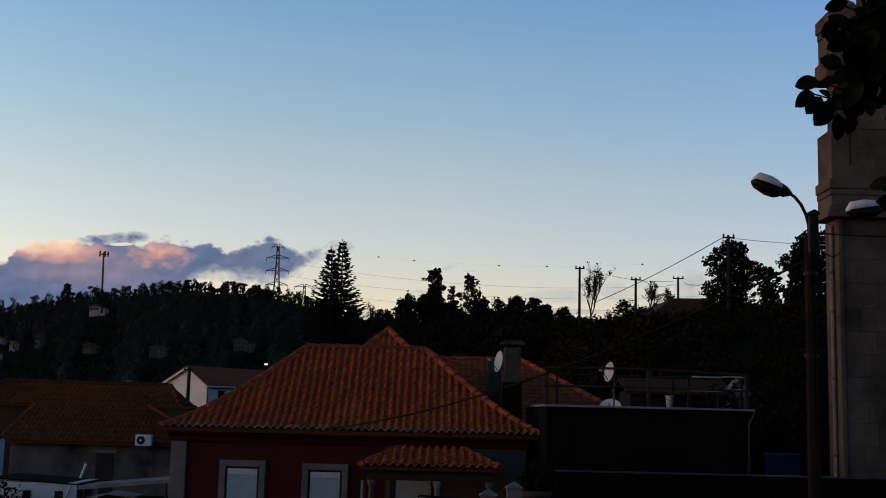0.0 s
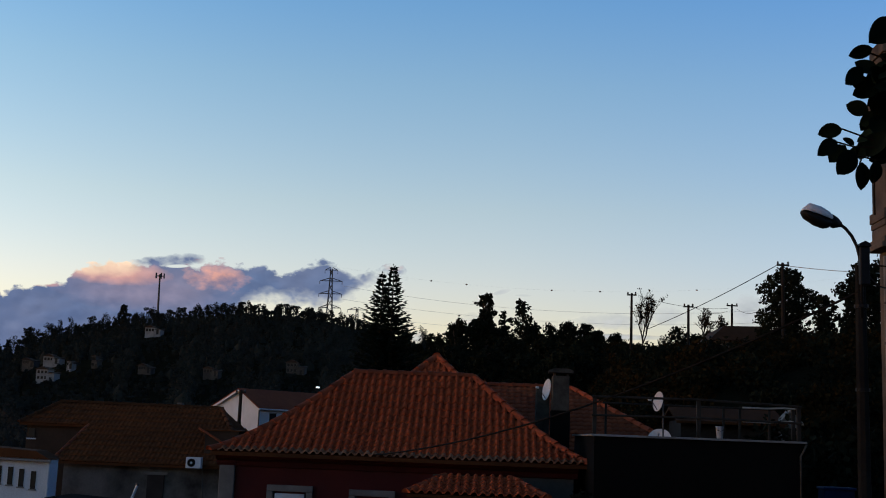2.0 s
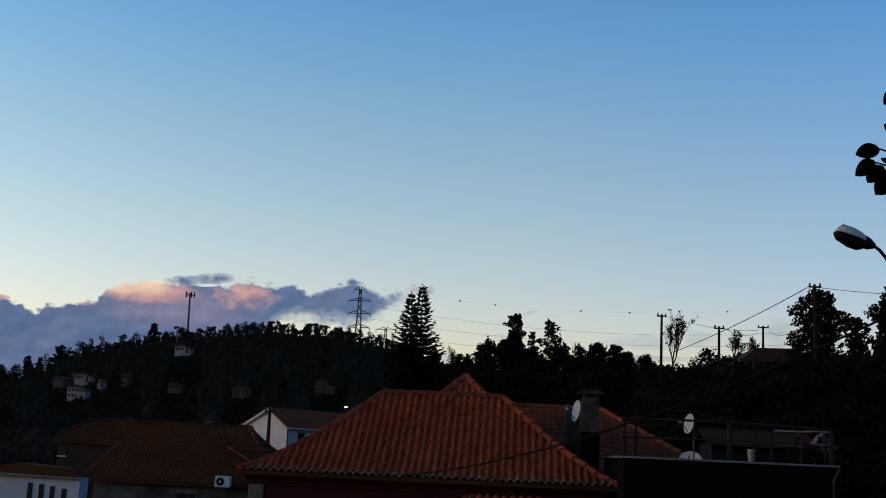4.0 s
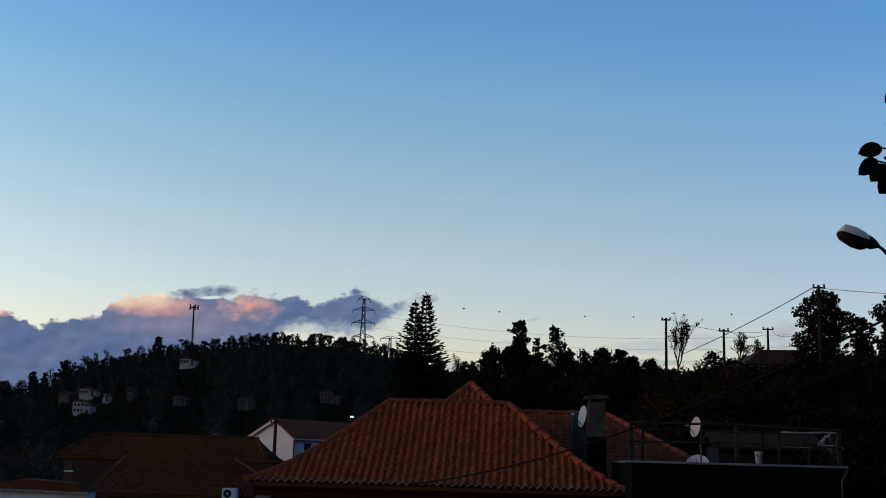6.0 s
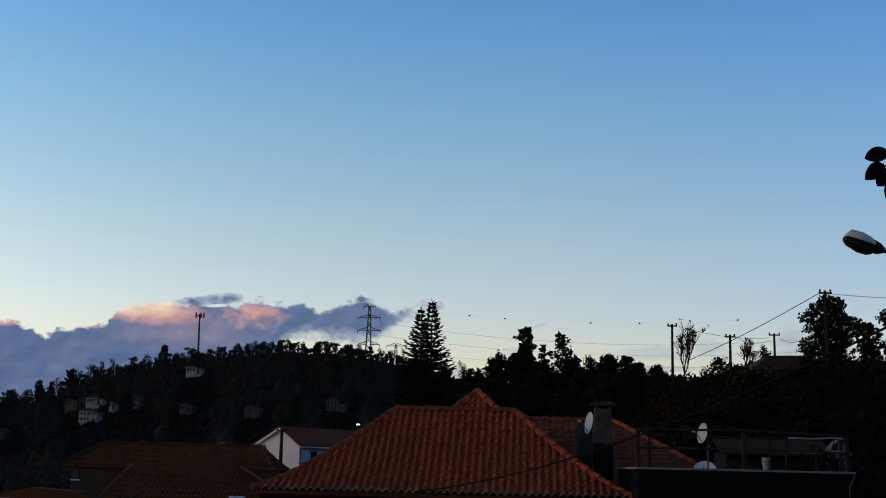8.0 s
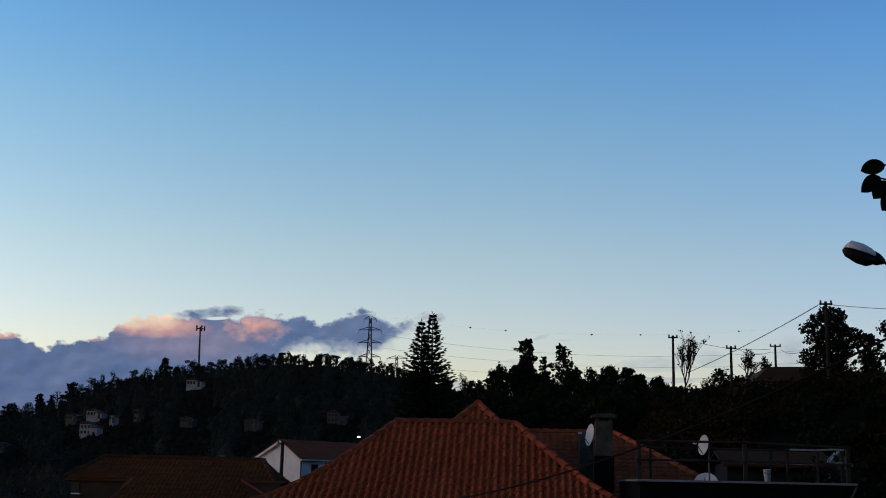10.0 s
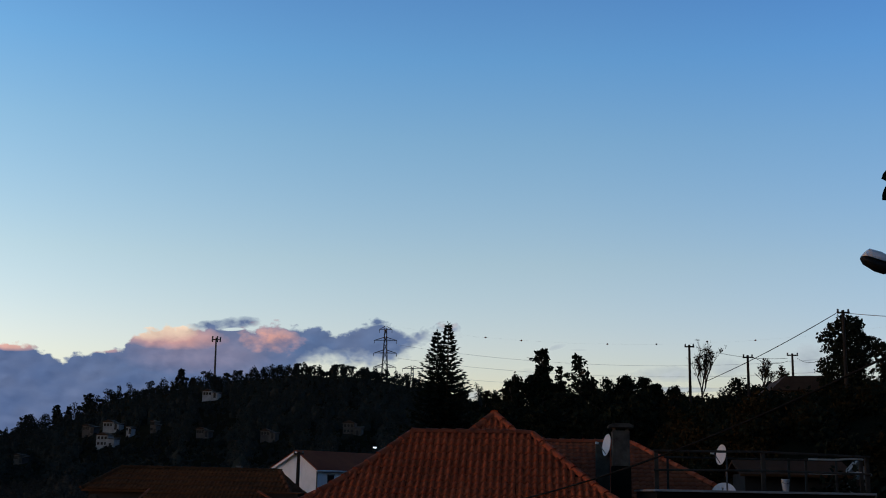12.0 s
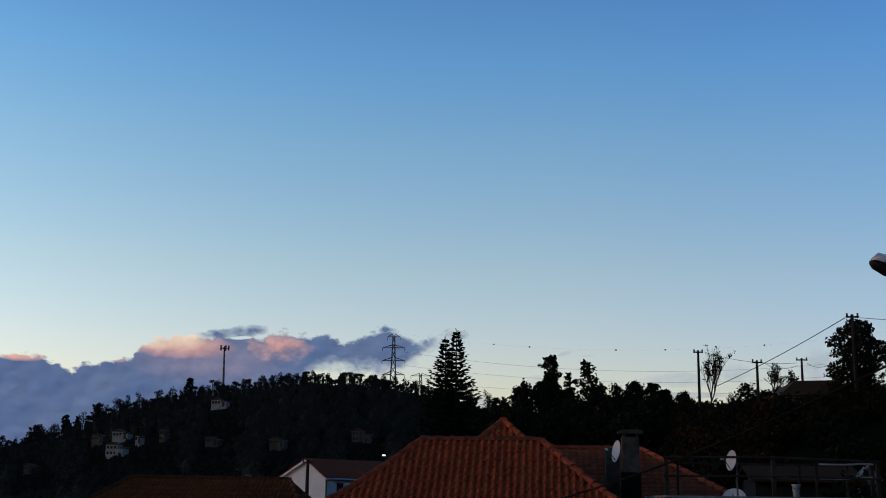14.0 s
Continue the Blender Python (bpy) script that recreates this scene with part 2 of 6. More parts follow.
def smooth01(v):
    v = np.clip(v, 0.0, 1.0)
    return v * v * (3 - 2 * v)


# ---- ground ----
CREST_AZ = [-60, -30, -25.5, -24.0, -22.9, -21.5, -20.7, -18.0, -16.0, -12.3, -9.8, -7.6, -6.2, -3.0, 0.0, 4.0, 8.0, 14.0, 30.0, 60.0]
CREST_EL = [1.5, 1.55, 1.75, 2.15, 2.65, 3.2, 3.55, 4.15, 4.45, 5.0, 4.95, 4.7, 4.4, 4.0, 3.7, 3.7, 4.0, 4.3, 4.6, 4.6]


def height(x, y):
    """The lie of the land, relative to the first eye height."""
    x, y = np.asarray(x, float), np.asarray(y, float)
    z = -1.7 - 2.0 * smooth01((y - 4) / 12)
    az = np.degrees(np.arctan2(x, np.maximum(y, 1.0)))
    crest = 700 * np.tan(np.radians(np.interp(az, CREST_AZ, CREST_EL)))
    dist = np.hypot(x, y)
    z = z + (crest + 3.7) * smooth01((dist - 130) / 580) * (y > 0)
    z = z + 8.1 * smooth01((y - 33) / 27) * smooth01((x - 2.5) / 7) * (1 - smooth01((y - 100) / 120)) \
        + 0.075 * np.clip(y - 60, 0, 30) * smooth01((x - 2.5) / 7) * (1 - smooth01((y - 120) / 100))
    z = z + 1.0 * smooth01((x - 12) / 5) * smooth01((y - 45) / 14) * (1 - smooth01((y - 100) / 60))
    z = z + 0.25 * np.sin(x * 0.21 + y * 0.13) * smooth01((dist - 25) / 30) * smooth01((dist - 44) / 20)
    return z


ys = np.concatenate([np.linspace(-90, 30, 25), np.linspace(33, 120, 40), np.linspace(126, 760, 70), np.linspace(800, 4400, 12)])
us = np.linspace(-1, 1, 111)
verts, faces = [], []
for yy in ys:
    xs = us * (70 + 0.95 * max(yy, 0))
    verts += list(zip(xs, np.full_like(xs, yy), height(xs, np.full_like(xs, yy))))
nu = len(us)
for r in range(len(ys) - 1):
    faces += [(r * nu + k, r * nu + k + 1, (r + 1) * nu + k + 1, (r + 1) * nu + k) for k in range(nu - 1)]
ground = new("ground", mesh_of("ground", verts, faces, M_SOIL, True))
tagged(ground, "scrubby earth falling to a valley and rising to wooded hills", "ground", kind="structure")

road_rows = np.linspace(-40, 24, 33)
road = piece("road", [(x, y, float(height(x, y)) + 0.05) for y in road_rows for x in (-3.0, -1.0, 1.0, 2.4)],
             [(r * 4 + k, r * 4 + k + 1, r * 4 + k + 5, r * 4 + k + 4) for r in range(32) for k in range(3)], M_ASPHALT, None)
tagged(road, "narrow asphalt lane running down past the houses", "road", kind="structure")


# ---- cloud bank, far behind everything ----
def cloud_sheet():
    azs, els = np.linspace(-42, 20, 125), np.linspace(0.5, 11, 22)
    verts, faces, uv = [], [], []
    for e in els:
        for a in azs:
            ra, re = radians(a), radians(e)
            verts.append((4200 * math.sin(ra), 4200 * math.cos(ra), 4200 * math.tan(re)))
            uv.append((a, e))
    n = len(azs)
    faces = [(r * n + k, r * n + k + 1, (r + 1) * n + k + 1, (r + 1) * n + k) for r in range(len(els) - 1) for k in range(n - 1)]
    m, nt, b = tree_of("dusk_cloud")
    nodes, links = nt.nodes, nt.links
    nodes.remove(b)
    uvn = nodes.new("ShaderNodeUVMap").outputs[0]
    sep = nodes.new("ShaderNodeSeparateXYZ")
    links.new(uvn, sep.inputs[0])

    def calc(op, a, b=None, c=None, clamp=False):
        n_ = nodes.new("ShaderNodeMath")
        n_.operation, n_.use_clamp = op, clamp
        for k, v in enumerate((a, b, c)):
            if v is None:
                continue
            if hasattr(v, "links"):
                links.new(v, n_.inputs[k])
            else:
                n_.inputs[k].default_value = v
        return n_.outputs[0]

    az, el = sep.outputs[0], sep.outputs[1]
    stretch = nodes.new("ShaderNodeMapping")
    stretch.inputs["Scale"].default_value = (0.75, 1.15, 1.0)
    links.new(uvn, stretch.inputs["Vector"])
    big = noise_of(nt, 0.75, 2, stretch.outputs[0], 0.5)
    fine = noise_of(nt, 2.1, 7, stretch.outputs[0], 0.62)

    def noise_colour(scale):
        n_ = nodes.new("ShaderNodeTexNoise")
        n_.inputs["Scale"].default_value, n_.inputs["Detail"].default_value = scale, 3
        links.new(stretch.outputs[0], n_.inputs["Vector"])
        return n_.outputs["Color"]

    puff = nodes.new("ShaderNodeTexVoronoi")
    puff.feature = "SMOOTH_F1"
    puff.inputs["Scale"].default_value = 1.5
    puff.inputs["Smoothness"].default_value = 0.6
    small = nodes.new("ShaderNodeTexVoronoi")
    small.feature = "SMOOTH_F1"
    small.inputs["Scale"].default_value, small.inputs["Smoothness"].default_value = 3.6, 0.5
    warp = nodes.new("ShaderNodeVectorMath")
    warp.operation = "MULTIPLY_ADD"
    links.new(noise_colour(1.6), warp.inputs[0])
    warp.inputs[1].default_value = (0.7, 0.7, 0.0)
    links.new(stretch.outputs[0], warp.inputs[2])
    for n_ in (puff, small):
        links.new(warp.outputs[0], n_.inputs["Vector"])
    heap = calc("ADD", calc("MULTIPLY", calc("SUBTRACT", 0.40, puff.outputs["Distance"]), 0.42), calc("MULTIPLY", calc("SUBTRACT", 0.36, small.outputs["Distance"]), 0.34))
    wob = calc("MULTIPLY_ADD", calc("SUBTRACT", fine, 0.5), 0.75, heap)

    along = calc("DIVIDE", calc("ADD", az, 42.0), 62.0)

    def profile(rows):
        return calc("MULTIPLY", ramp_of(nt, along, [((a + 42) / 62, (v / 10,) * 3) for a, v in rows]), 10.0)

    top = profile([(-42, 5.7), (-30, 5.9), (-26.0, 6.15), (-24.9, 6.25), (-24.1, 6.0), (-23.3, 5.5), (-22.9, 5.85), (-21.4, 6.1), (-20.6, 6.35),
                   (-20.2, 6.95), (-19.4, 7.2), (-18.8, 7.5), (-18.1, 7.38), (-16.8, 7.45), (-14.6, 7.55), (-13.8, 7.75), (-12.7, 7.68),
                   (-11.3, 7.62), (-10.5, 7.25), (-9.9, 7.5), (-9.2, 7.95), (-8.5, 8.15), (-7.7, 7.85), (-7.0, 7.5), (-5.9, 7.95), (-4.9, 8.15), (-4.3, 7.75), (-3.9, 5.0), (20, 4.0)])
    low = profile([(-42, 0.0), (-18, 0.4), (-14, 3.2), (-13.0, 4.4), (-12.3, 5.35), (-11.8, 5.7), (-11.0, 5.85), (-9.9, 5.7), (-8.8, 5.6), (-7.7, 5.75), (-6.9, 6.35), (-6.5, 6.8), (-5.5, 7.25),
                   (-4.2, 7.45), (-3.6, 8.0), (20, 8.0)])
    soft = calc("MULTIPLY_ADD", calc("DIVIDE", calc("ADD", az, 11.5), 6.0, clamp=True), -3.2, 6.0)
    d_top = calc("ADD", calc("SUBTRACT", calc("ADD", top, 0.13), el), calc("MULTIPLY", wob, 0.78))
    d_low = calc("ADD", calc("SUBTRACT", el, low), calc("MULTIPLY", wob, 0.9))
    bank = calc("MULTIPLY", calc("MULTIPLY", d_top, soft, clamp=True), calc("MULTIPLY", d_low, 1.7, clamp=True))

    def blob(a0, e0, ra, re, gain=1.0, ragged=0.9, tilt=0.0):
        da = calc("SUBTRACT", az, a0)
        de = calc("DIVIDE", calc("SUBTRACT", calc("SUBTRACT", el, e0), calc("MULTIPLY", da, tilt)), re)
        da = calc("DIVIDE", da, ra)
        r2 = calc("ADD", calc("MULTIPLY", da, da), calc("MULTIPLY", de, de))
        return calc("MULTIPLY", calc("ADD", calc("SUBTRACT", 1.0, r2), calc("MULTIPLY", wob, ragged)), gain, clamp=True)

    dens = bank
    # The last row is no cloud: it draws a low distant ridge.
    for args in ((-16.0, 7.68, 1.9, 0.33, 1.2, 1.5, 0.13), (-15.1, 7.80, 1.0, 0.33, 1.1, 1.5), (0.3, 6.97, 0.5, 0.15, 0.75, 0.8, 0.25), (1.41, 6.85, 0.5, 0.08, 0.35), (-3.75, 4.6, 0.5, 0.4, 0.9),
                 (5.9, 5.7, 2.2, 0.42, 0.7), (8.5, 5.95, 1.0, 0.55, 0.65), (12.2, 6.15, 0.95, 1.0, 0.9), (-1.0, 5.5, 0.9, 0.5, 0.35), (5.6, 4.95, 3.2, 0.17, 0.9, 0.15)):
        dens = calc("MAXIMUM", dens, blob(*args))
    # a bright slot of sky under the wisp
    slot = blob(-15.55, 7.46, 0.62, 0.09, 2.0, 0.3, 0.08)
    dens = calc("MULTIPLY", dens, calc("SUBTRACT", 1.0, slot))
    # colour: slate violet below, lit rose and cream along parts of the crown
    slate = mixed(nt, calc("DIVIDE", calc("ADD", az, 30.0), 26.0, clamp=True), (0.106, 0.142, 0.268), (0.128, 0.176, 0.300))
    pale = ramp_of(nt, big, [(0.3, (0, 0, 0)), (0.7, (1, 1, 1))])
    col = mixed(nt, calc("MULTIPLY", pale, 0.45), slate, (0.20, 0.215, 0.31))
    wash = calc("MULTIPLY", blob(-17.0, 6.3, 4.6, 1.25, 0.75, 0.5), 0.75)
    col = mixed(nt, wash, col, (0.33, 0.25, 0.31))
    rose = calc("MAXIMUM", calc("MULTIPLY", blob(-13.75, 7.12, 1.7, 0.95, 0.75, 1.6), calc("MULTIPLY_ADD", fine, 1.0, 0.45), clamp=True),
                calc("MAXIMUM", calc("MULTIPLY", blob(-18.4, 6.95, 2.9, 0.62, 1.1, 0.6), 0.85),
                     calc("MAXIMUM", blob(-5.1, 8.0, 0.6, 0.22, 0.6), calc("MAXIMUM", blob(-25.6, 6.2, 1.3, 0.30, 1.1, 0.6), calc("MULTIPLY", blob(-21.8, 6.2, 1.2, 0.16, 1.0, 0.5), 0.6)))))
    col = mixed(nt, rose, col, (0.70, 0.35, 0.29))
    crown = calc("MULTIPLY", calc("SUBTRACT", 0.62, d_top), 1.9, clamp=True)
    cream = calc("MULTIPLY", blob(-19.0, 7.25, 2.0, 0.6, 1.7, 1.0), calc("MULTIPLY_ADD", crown, 0.65, 0.35))
    col = mixed(nt, cream, col, (1.0, 0.72, 0.48))
    col = mixed(nt, calc("MULTIPLY", calc("MULTIPLY", rose, crown), 0.45), col, (0.92, 0.56, 0.42))
    veil = calc("MULTIPLY", calc("SUBTRACT", 1.0, calc("MULTIPLY", d_low, 1.1, clamp=True)), 0.75)
    col = mixed(nt, veil, col, (0.62, 0.61, 0.58))
    # each heap a little lighter on its upper left, towards the sunken sun
    shifted = nodes.new("ShaderNodeVectorMath")
    shifted.operation = "ADD"
    links.new(warp.outputs[0], shifted.inputs[0])
    shifted.inputs[1].default_value = (-0.14, 0.16, 0.0)
    lit = nodes.new("ShaderNodeTexVoronoi")
    lit.feature = "SMOOTH_F1"
    lit.inputs["Scale"].default_value, lit.inputs["Smoothness"].default_value = 1.5, 0.6
    links.new(shifted.outputs[0], lit.inputs["Vector"])
    relief = calc("MULTIPLY_ADD", calc("SUBTRACT", lit.outputs["Distance"], puff.outputs["Distance"]), 0.9, 0.5)
    shade = ramp_of(nt, calc("ADD", calc("MULTIPLY", relief, 0.7), calc("MULTIPLY", fine, 0.3)), [(0.2, (0.80, 0.81, 0.84)), (0.8, (1.18, 1.16, 1.14))])
    col = mixed(nt, 1.0, col, shade, "MULTIPLY")
    em = nodes.new("ShaderNodeEmission")
    links.new(col, em.inputs["Color"])
    tr = nodes.new("ShaderNodeBsdfTransparent")
    mx = nodes.new("ShaderNodeMixShader")
    links.new(dens, mx.inputs[0])
    links.new(tr.outputs[0], mx.inputs[1])
    links.new(em.outputs[0], mx.inputs[2])
    links.new(mx.outputs[0], nodes["Material Output"].inputs["Surface"])
    me = mesh_of("backdrop", verts, faces, m)
    layer = me.uv_layers.new(name="uv")
    for loop in me.loops:
        layer.data[loop.index].uv = uv[loop.vertex_index]
    ob = new("backdrop", me)
    return tagged(ob, "slate violet evening clouds with rose and cream lit crowns, and a low far ridge", "clouds", kind="structure")


cloud_sheet()


# ---- roofs ----
def tile_shape(wide, long, rise):
    """One clay tile: a wavy section, lower end lifted over the course below. u across, v up the slope, w out of it."""
    prof = [(0.0, 0.0), (0.12, 0.0), (0.30, 0.02), (0.42, 0.45), (0.55, 0.85), (0.70, 1.0), (0.85, 0.8), (1.0, 0.15)]
    vs = []
    for v, lift in ((-0.03, 0.055), (long * 0.5, 0.034), (long + 0.03, 0.0)):
        vs += [(p * wide, v, q * rise + lift) for p, q in prof]
    n = len(prof)
    vs += [(p * wide, -0.03, q * rise + 0.055 - 0.042) for p, q in prof]
    fs = [(j * n + k, j * n + k + 1, j * n + n + k + 1, j * n + n + k) for j in (0, 1) for k in range(n - 1)]
    fs += [(3 * n + k, 3 * n + k + 1, k + 1, k) for k in range(n - 1)]
    return vs, fs


def slope_tiles(parent, eave_a, eave_b, top_a, top_b, material, wide=0.188, long=0.30, rise=0.066, singles=0, label="", bend=1.0):
    """Clay tiles over a slope that is a trapezium: its eave from a to b, its top edge from a to b."""
    ea, eb, ta, tb = Vector(eave_a), Vector(eave_b), Vector(top_a), Vector(top_b)
    u = (eb - ea).normalized()
    mid = (ta + tb) / 2 - ea
    v = (mid - u * mid.dot(u)).normalized()
    w = u.cross(v)
    run, full = (ta - ea).dot(v), (eb - ea).dot(u)
    left, right = (ta - ea).dot(u), (tb - ea).dot(u)
    flat = Vector((v.x, v.y, 0)).normalized()
    ground_run, climb = run * v.dot(flat), run * v.z
    shape_v, shape_f = tile_shape(wide, long, rise)
    mesh = mesh_of("tile", shape_v, shape_f, material, True)
    pale = mesh_of("tile", shape_v, shape_f, M_TILE_PALE, True)
    vs, fs, made = [], [], 0
    rng = random.Random(7)
    rows = int(run / long) + 1
    for r in range(rows):
        t0 = min(r * long, run - long * 0.75)
        f = min(1.0, (t0 + long * 0.5) / run)
        lo, hi = left * f, full + (right - full) * f
        cols = range(int(math.floor(lo / wide)), int(math.ceil(hi / wide)))
        for c in cols:
            cx = (c + 0.5) * wide
            if cx < lo - 0.02 or cx > hi + 0.02:
                continue
            lo_f, hi_f = t0 / run, min(1.0, (t0 + long) / run)
            z_lo, z_hi = climb * lo_f ** bend, climb * hi_f ** bend
            vv = (flat * ground_run * (hi_f - lo_f) + Vector((0, 0, z_hi - z_lo))).normalized()
            basis = Matrix((u, vv, u.cross(vv))).transposed().to_4x4()
            base = ea + flat * ground_run * lo_f + Vector((0, 0, z_lo))
            place = base + u * (c * wide + rng.uniform(-0.006, 0.006)) + vv * rng.uniform(-0.012, 0.012) + w * (0.02 + rng.uniform(-0.004, 0.006))
            m = Matrix.Translation(place) @ basis @ Matrix.Rotation(rng.uniform(-0.012, 0.012), 4, "Z")
            if made < singles:
                ob = new("tile", pale if r == 0 else mesh)
                keep_place(ob, parent)
                ob.matrix_basis = m
                made += 1
            else:
                k = len(vs)
                vs += [m @ Vector(p) for p in shape_v]
                fs += [tuple(i + k for i in q) for q in shape_f]
    if vs:
        piece("tiles", vs, fs, material, parent, label, "stuff", True)


def ridge_caps(parent, a, b, material, radius=0.13, long=0.40, bend=1.0):
    """A row of half-round cap tiles along a ridge or hip, joined."""
    a, b = Vector(a), Vector(b)
    d = (b - a).normalized()
    side = d.cross(Vector((0, 0, 1))).normalized()
    up = side.cross(d)
    vs, fs = [], []
    n = max(1, int((b - a).length / long))
    step = (b - a).length / n
    span = (b - a).length
    for i in range(n):
        for s, r, lift in ((-0.04, radius * 1.08, 0.012), (step, radius * 0.92, 0.0)):
            f = min(1.0, max(0.0, (i * step + s) / span))
            dip = Vector((0, 0, (b.z - a.z) * (f ** bend - f)))
            for k in range(7):
                t = math.pi * k / 6
                vs.append(a + dip + d * (i * step + s) + side * math.cos(t) * r + up * (math.sin(t) * r * 0.85 - 0.02 + lift))
        k0 = i * 14
        fs += [(k0 + k, k0 + k + 1, k0 + k + 8, k0 + k + 7) for k in range(6)]
        fs.append(tuple(k0 + k for k in range(7)))
    piece("ridge_tiles", vs, fs, material, parent, "row of half-round clay cap tiles", "stuff", True)


def hip_deck(parent, x0, x1, y0, y1, z, ridge_a, ridge_b, material, bend=1.0):
    """The boarded body of a hipped roof under its tiles, with a thin eave edge; bend over 1 flares the eaves."""
    ra, rb = Vector(ridge_a), Vector(ridge_b)
    low = [Vector(p) for p in ((x0, y0, z), (x1, y0, z), (x1, y1, z), (x0, y1, z))]
    high = [ra, rb, rb, ra] if abs(ra.x - rb.x) > abs(ra.y - rb.y) else [ra, ra, rb, rb]
    rows = 8
    vs, fs = [], []
    for k in range(rows + 1):
        f = k / rows
        for p, q in zip(low, high):
            vs.append((p.x + (q.x - p.x) * f, p.y + (q.y - p.y) * f, p.z + (q.z - p.z) * f ** bend))
    for k in range(rows):
        fs += [(k * 4 + i, k * 4 + (i + 1) % 4, k * 4 + 4 + (i + 1) % 4, k * 4 + 4 + i) for i in range(4)]
    n = len(vs)
    vs += [(p.x, p.y, p.z - 0.09) for p in low]
    fs += [(i, n + i, n + (i + 1) % 4, (i + 1) % 4) for i in range(4)] + [(n + 3, n + 2, n + 1, n)]
    return piece("roof", vs, fs, material, parent)


def window_unit(parent, x0, x1, y, z0, z1, name="window"):
    """A window with a granite surround and a lowered pale roller shutter, on a wall that faces the camera's side."""
    w = 0.155
    bm = box(x0, x1, y - 0.07, y + 0.05, z1 - w, z1, 0.012)
    box(x0, x0 + w, y - 0.068, y + 0.05, z0, z1 - w - 0.002, 0.012, bm)
    box(x1 - w, x1, y - 0.068, y + 0.05, z0, z1 - w - 0.002, 0.012, bm)
    box(x0 - 0.08, x1 + 0.08, y - 0.12, y + 0.05, z0 - 0.1, z0 - 0.002, 0.012, bm)
    win = part(name, bm, M_GRANITE_TRIM, parent, "granite window surround with a closed pale shutter")
    sh = bmesh.new()
    box(x0 + w + 0.05, x1 - w - 0.05, y - 0.045, y + 0.03, z1 - w - 0.20, z1 - w - 0.05, 0.01, sh)
    part("shutter_box", sh, M_WHITE, win, "white shutter box")
    n = int((z1 - w - 0.205 - z0) / 0.06)
    for k in range(n):
        z = z1 - w - 0.205 - (k + 1) * 0.06
        sl = bmesh.new()
        box(x0 + w + 0.05, x1 - w - 0.05, y - 0.03, y + 0.02, z, z + 0.0585, 0.003, sl)
        part("shutter_slat", sl, M_SHUTTER, win)
    for a, b in ((x0 + w, x0 + w + 0.05), (x1 - w - 0.05, x1 - w)):
        part("frame_side", box(a, b, y - 0.02, y + 0.04, z0, z1 - w - 0.002), M_FRAME, win, "dark window frame side")
    return win


# ---- added unseen wall: closes the place behind the camera and blocks sky light ----
light_blocker = part("unseen_light_blocker", box(-26, 30, -7.5, -5.0, -2.2, 8.5), M_PLASTER, None)
tagged(light_blocker, "added unseen plain wall behind the lane, blocks sky light", "wall", kind="structure")

# ---- the maroon house ----
GROUND = -3.7
house = thing("house", "maroon rendered house with hipped orange clay tile roofs", "house", (-2.1, 30, GROUND))
EZ, RZ = -0.56, 1.60
FLARE = 1.28
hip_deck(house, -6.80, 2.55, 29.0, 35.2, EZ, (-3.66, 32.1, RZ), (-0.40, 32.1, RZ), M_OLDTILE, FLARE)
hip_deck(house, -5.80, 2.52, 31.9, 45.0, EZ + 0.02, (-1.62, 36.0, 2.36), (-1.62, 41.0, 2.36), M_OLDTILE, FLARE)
wall = bmesh.new()
box(-6.25, -1.30, 29.5, 44.5, GROUND - 0.4, EZ - 0.092, 0, wall)
part("wall", wall, M_MAROON, house, "dark maroon rendered wall")
wall = bmesh.new()
box(-1.298, 2.20, 29.5, 44.5, GROUND - 0.4, EZ - 0.092, 0, wall)
part("wall", wall, M_PLASTER, house, "bare grey plastered wall")
part("corner_pilaster", box(-6.64, -6.252, 29.42, 29.95, GROUND - 0.4, -0.86, 0.02), M_GRANITE_TRIM, house, "pale granite corner pilaster")
part("pilaster_capital", box(-6.72, -6.20, 29.36, 30.0, -0.858, EZ - 0.1, 0.03), M_MAROON, house)
part("cornice", prism([(29.16, EZ - 0.095), (29.5, EZ - 0.095), (29.5, EZ - 0.36), (29.42, EZ - 0.34), (29.36, EZ - 0.22), (29.2, EZ - 0.16)], "x", -6.7, 2.3),
     M_MAROON, house, "moulded maroon eave cornice")
window_unit(house, -5.42, -4.27, 29.5, -2.95, -1.34)
window_unit(house, -3.36, -2.21, 29.5, -2.95, -1.38)
slope_tiles(house, (-6.80, 29.0, EZ), (2.55, 29.0, EZ), (-3.66, 32.1, RZ), (-0.40, 32.1, RZ), M_TILE, singles=290, bend=FLARE)
slope_tiles(house, (2.55, 29.0, EZ), (2.55, 35.2, EZ), (-0.40, 32.1, RZ), (-0.40, 32.1, RZ), M_TILE, bend=FLARE)
slope_tiles(house, (-6.80, 35.2, EZ), (-6.80, 29.0, EZ), (-3.66, 32.1, RZ), (-3.66, 32.1, RZ), M_TILE, bend=FLARE)
slope_tiles(house, (-5.80, 31.9, EZ + 0.02), (2.52, 31.9, EZ + 0.02), (-1.62, 36.0, 2.36), (-1.62, 36.0, 2.36), M_TILE, bend=FLARE)
slope_tiles(house, (2.52, 31.9, EZ + 0.02), (2.52, 45.0, EZ + 0.02), (-1.62, 36.0, 2.36), (-1.62, 41.0, 2.36), M_TILE, bend=FLARE)
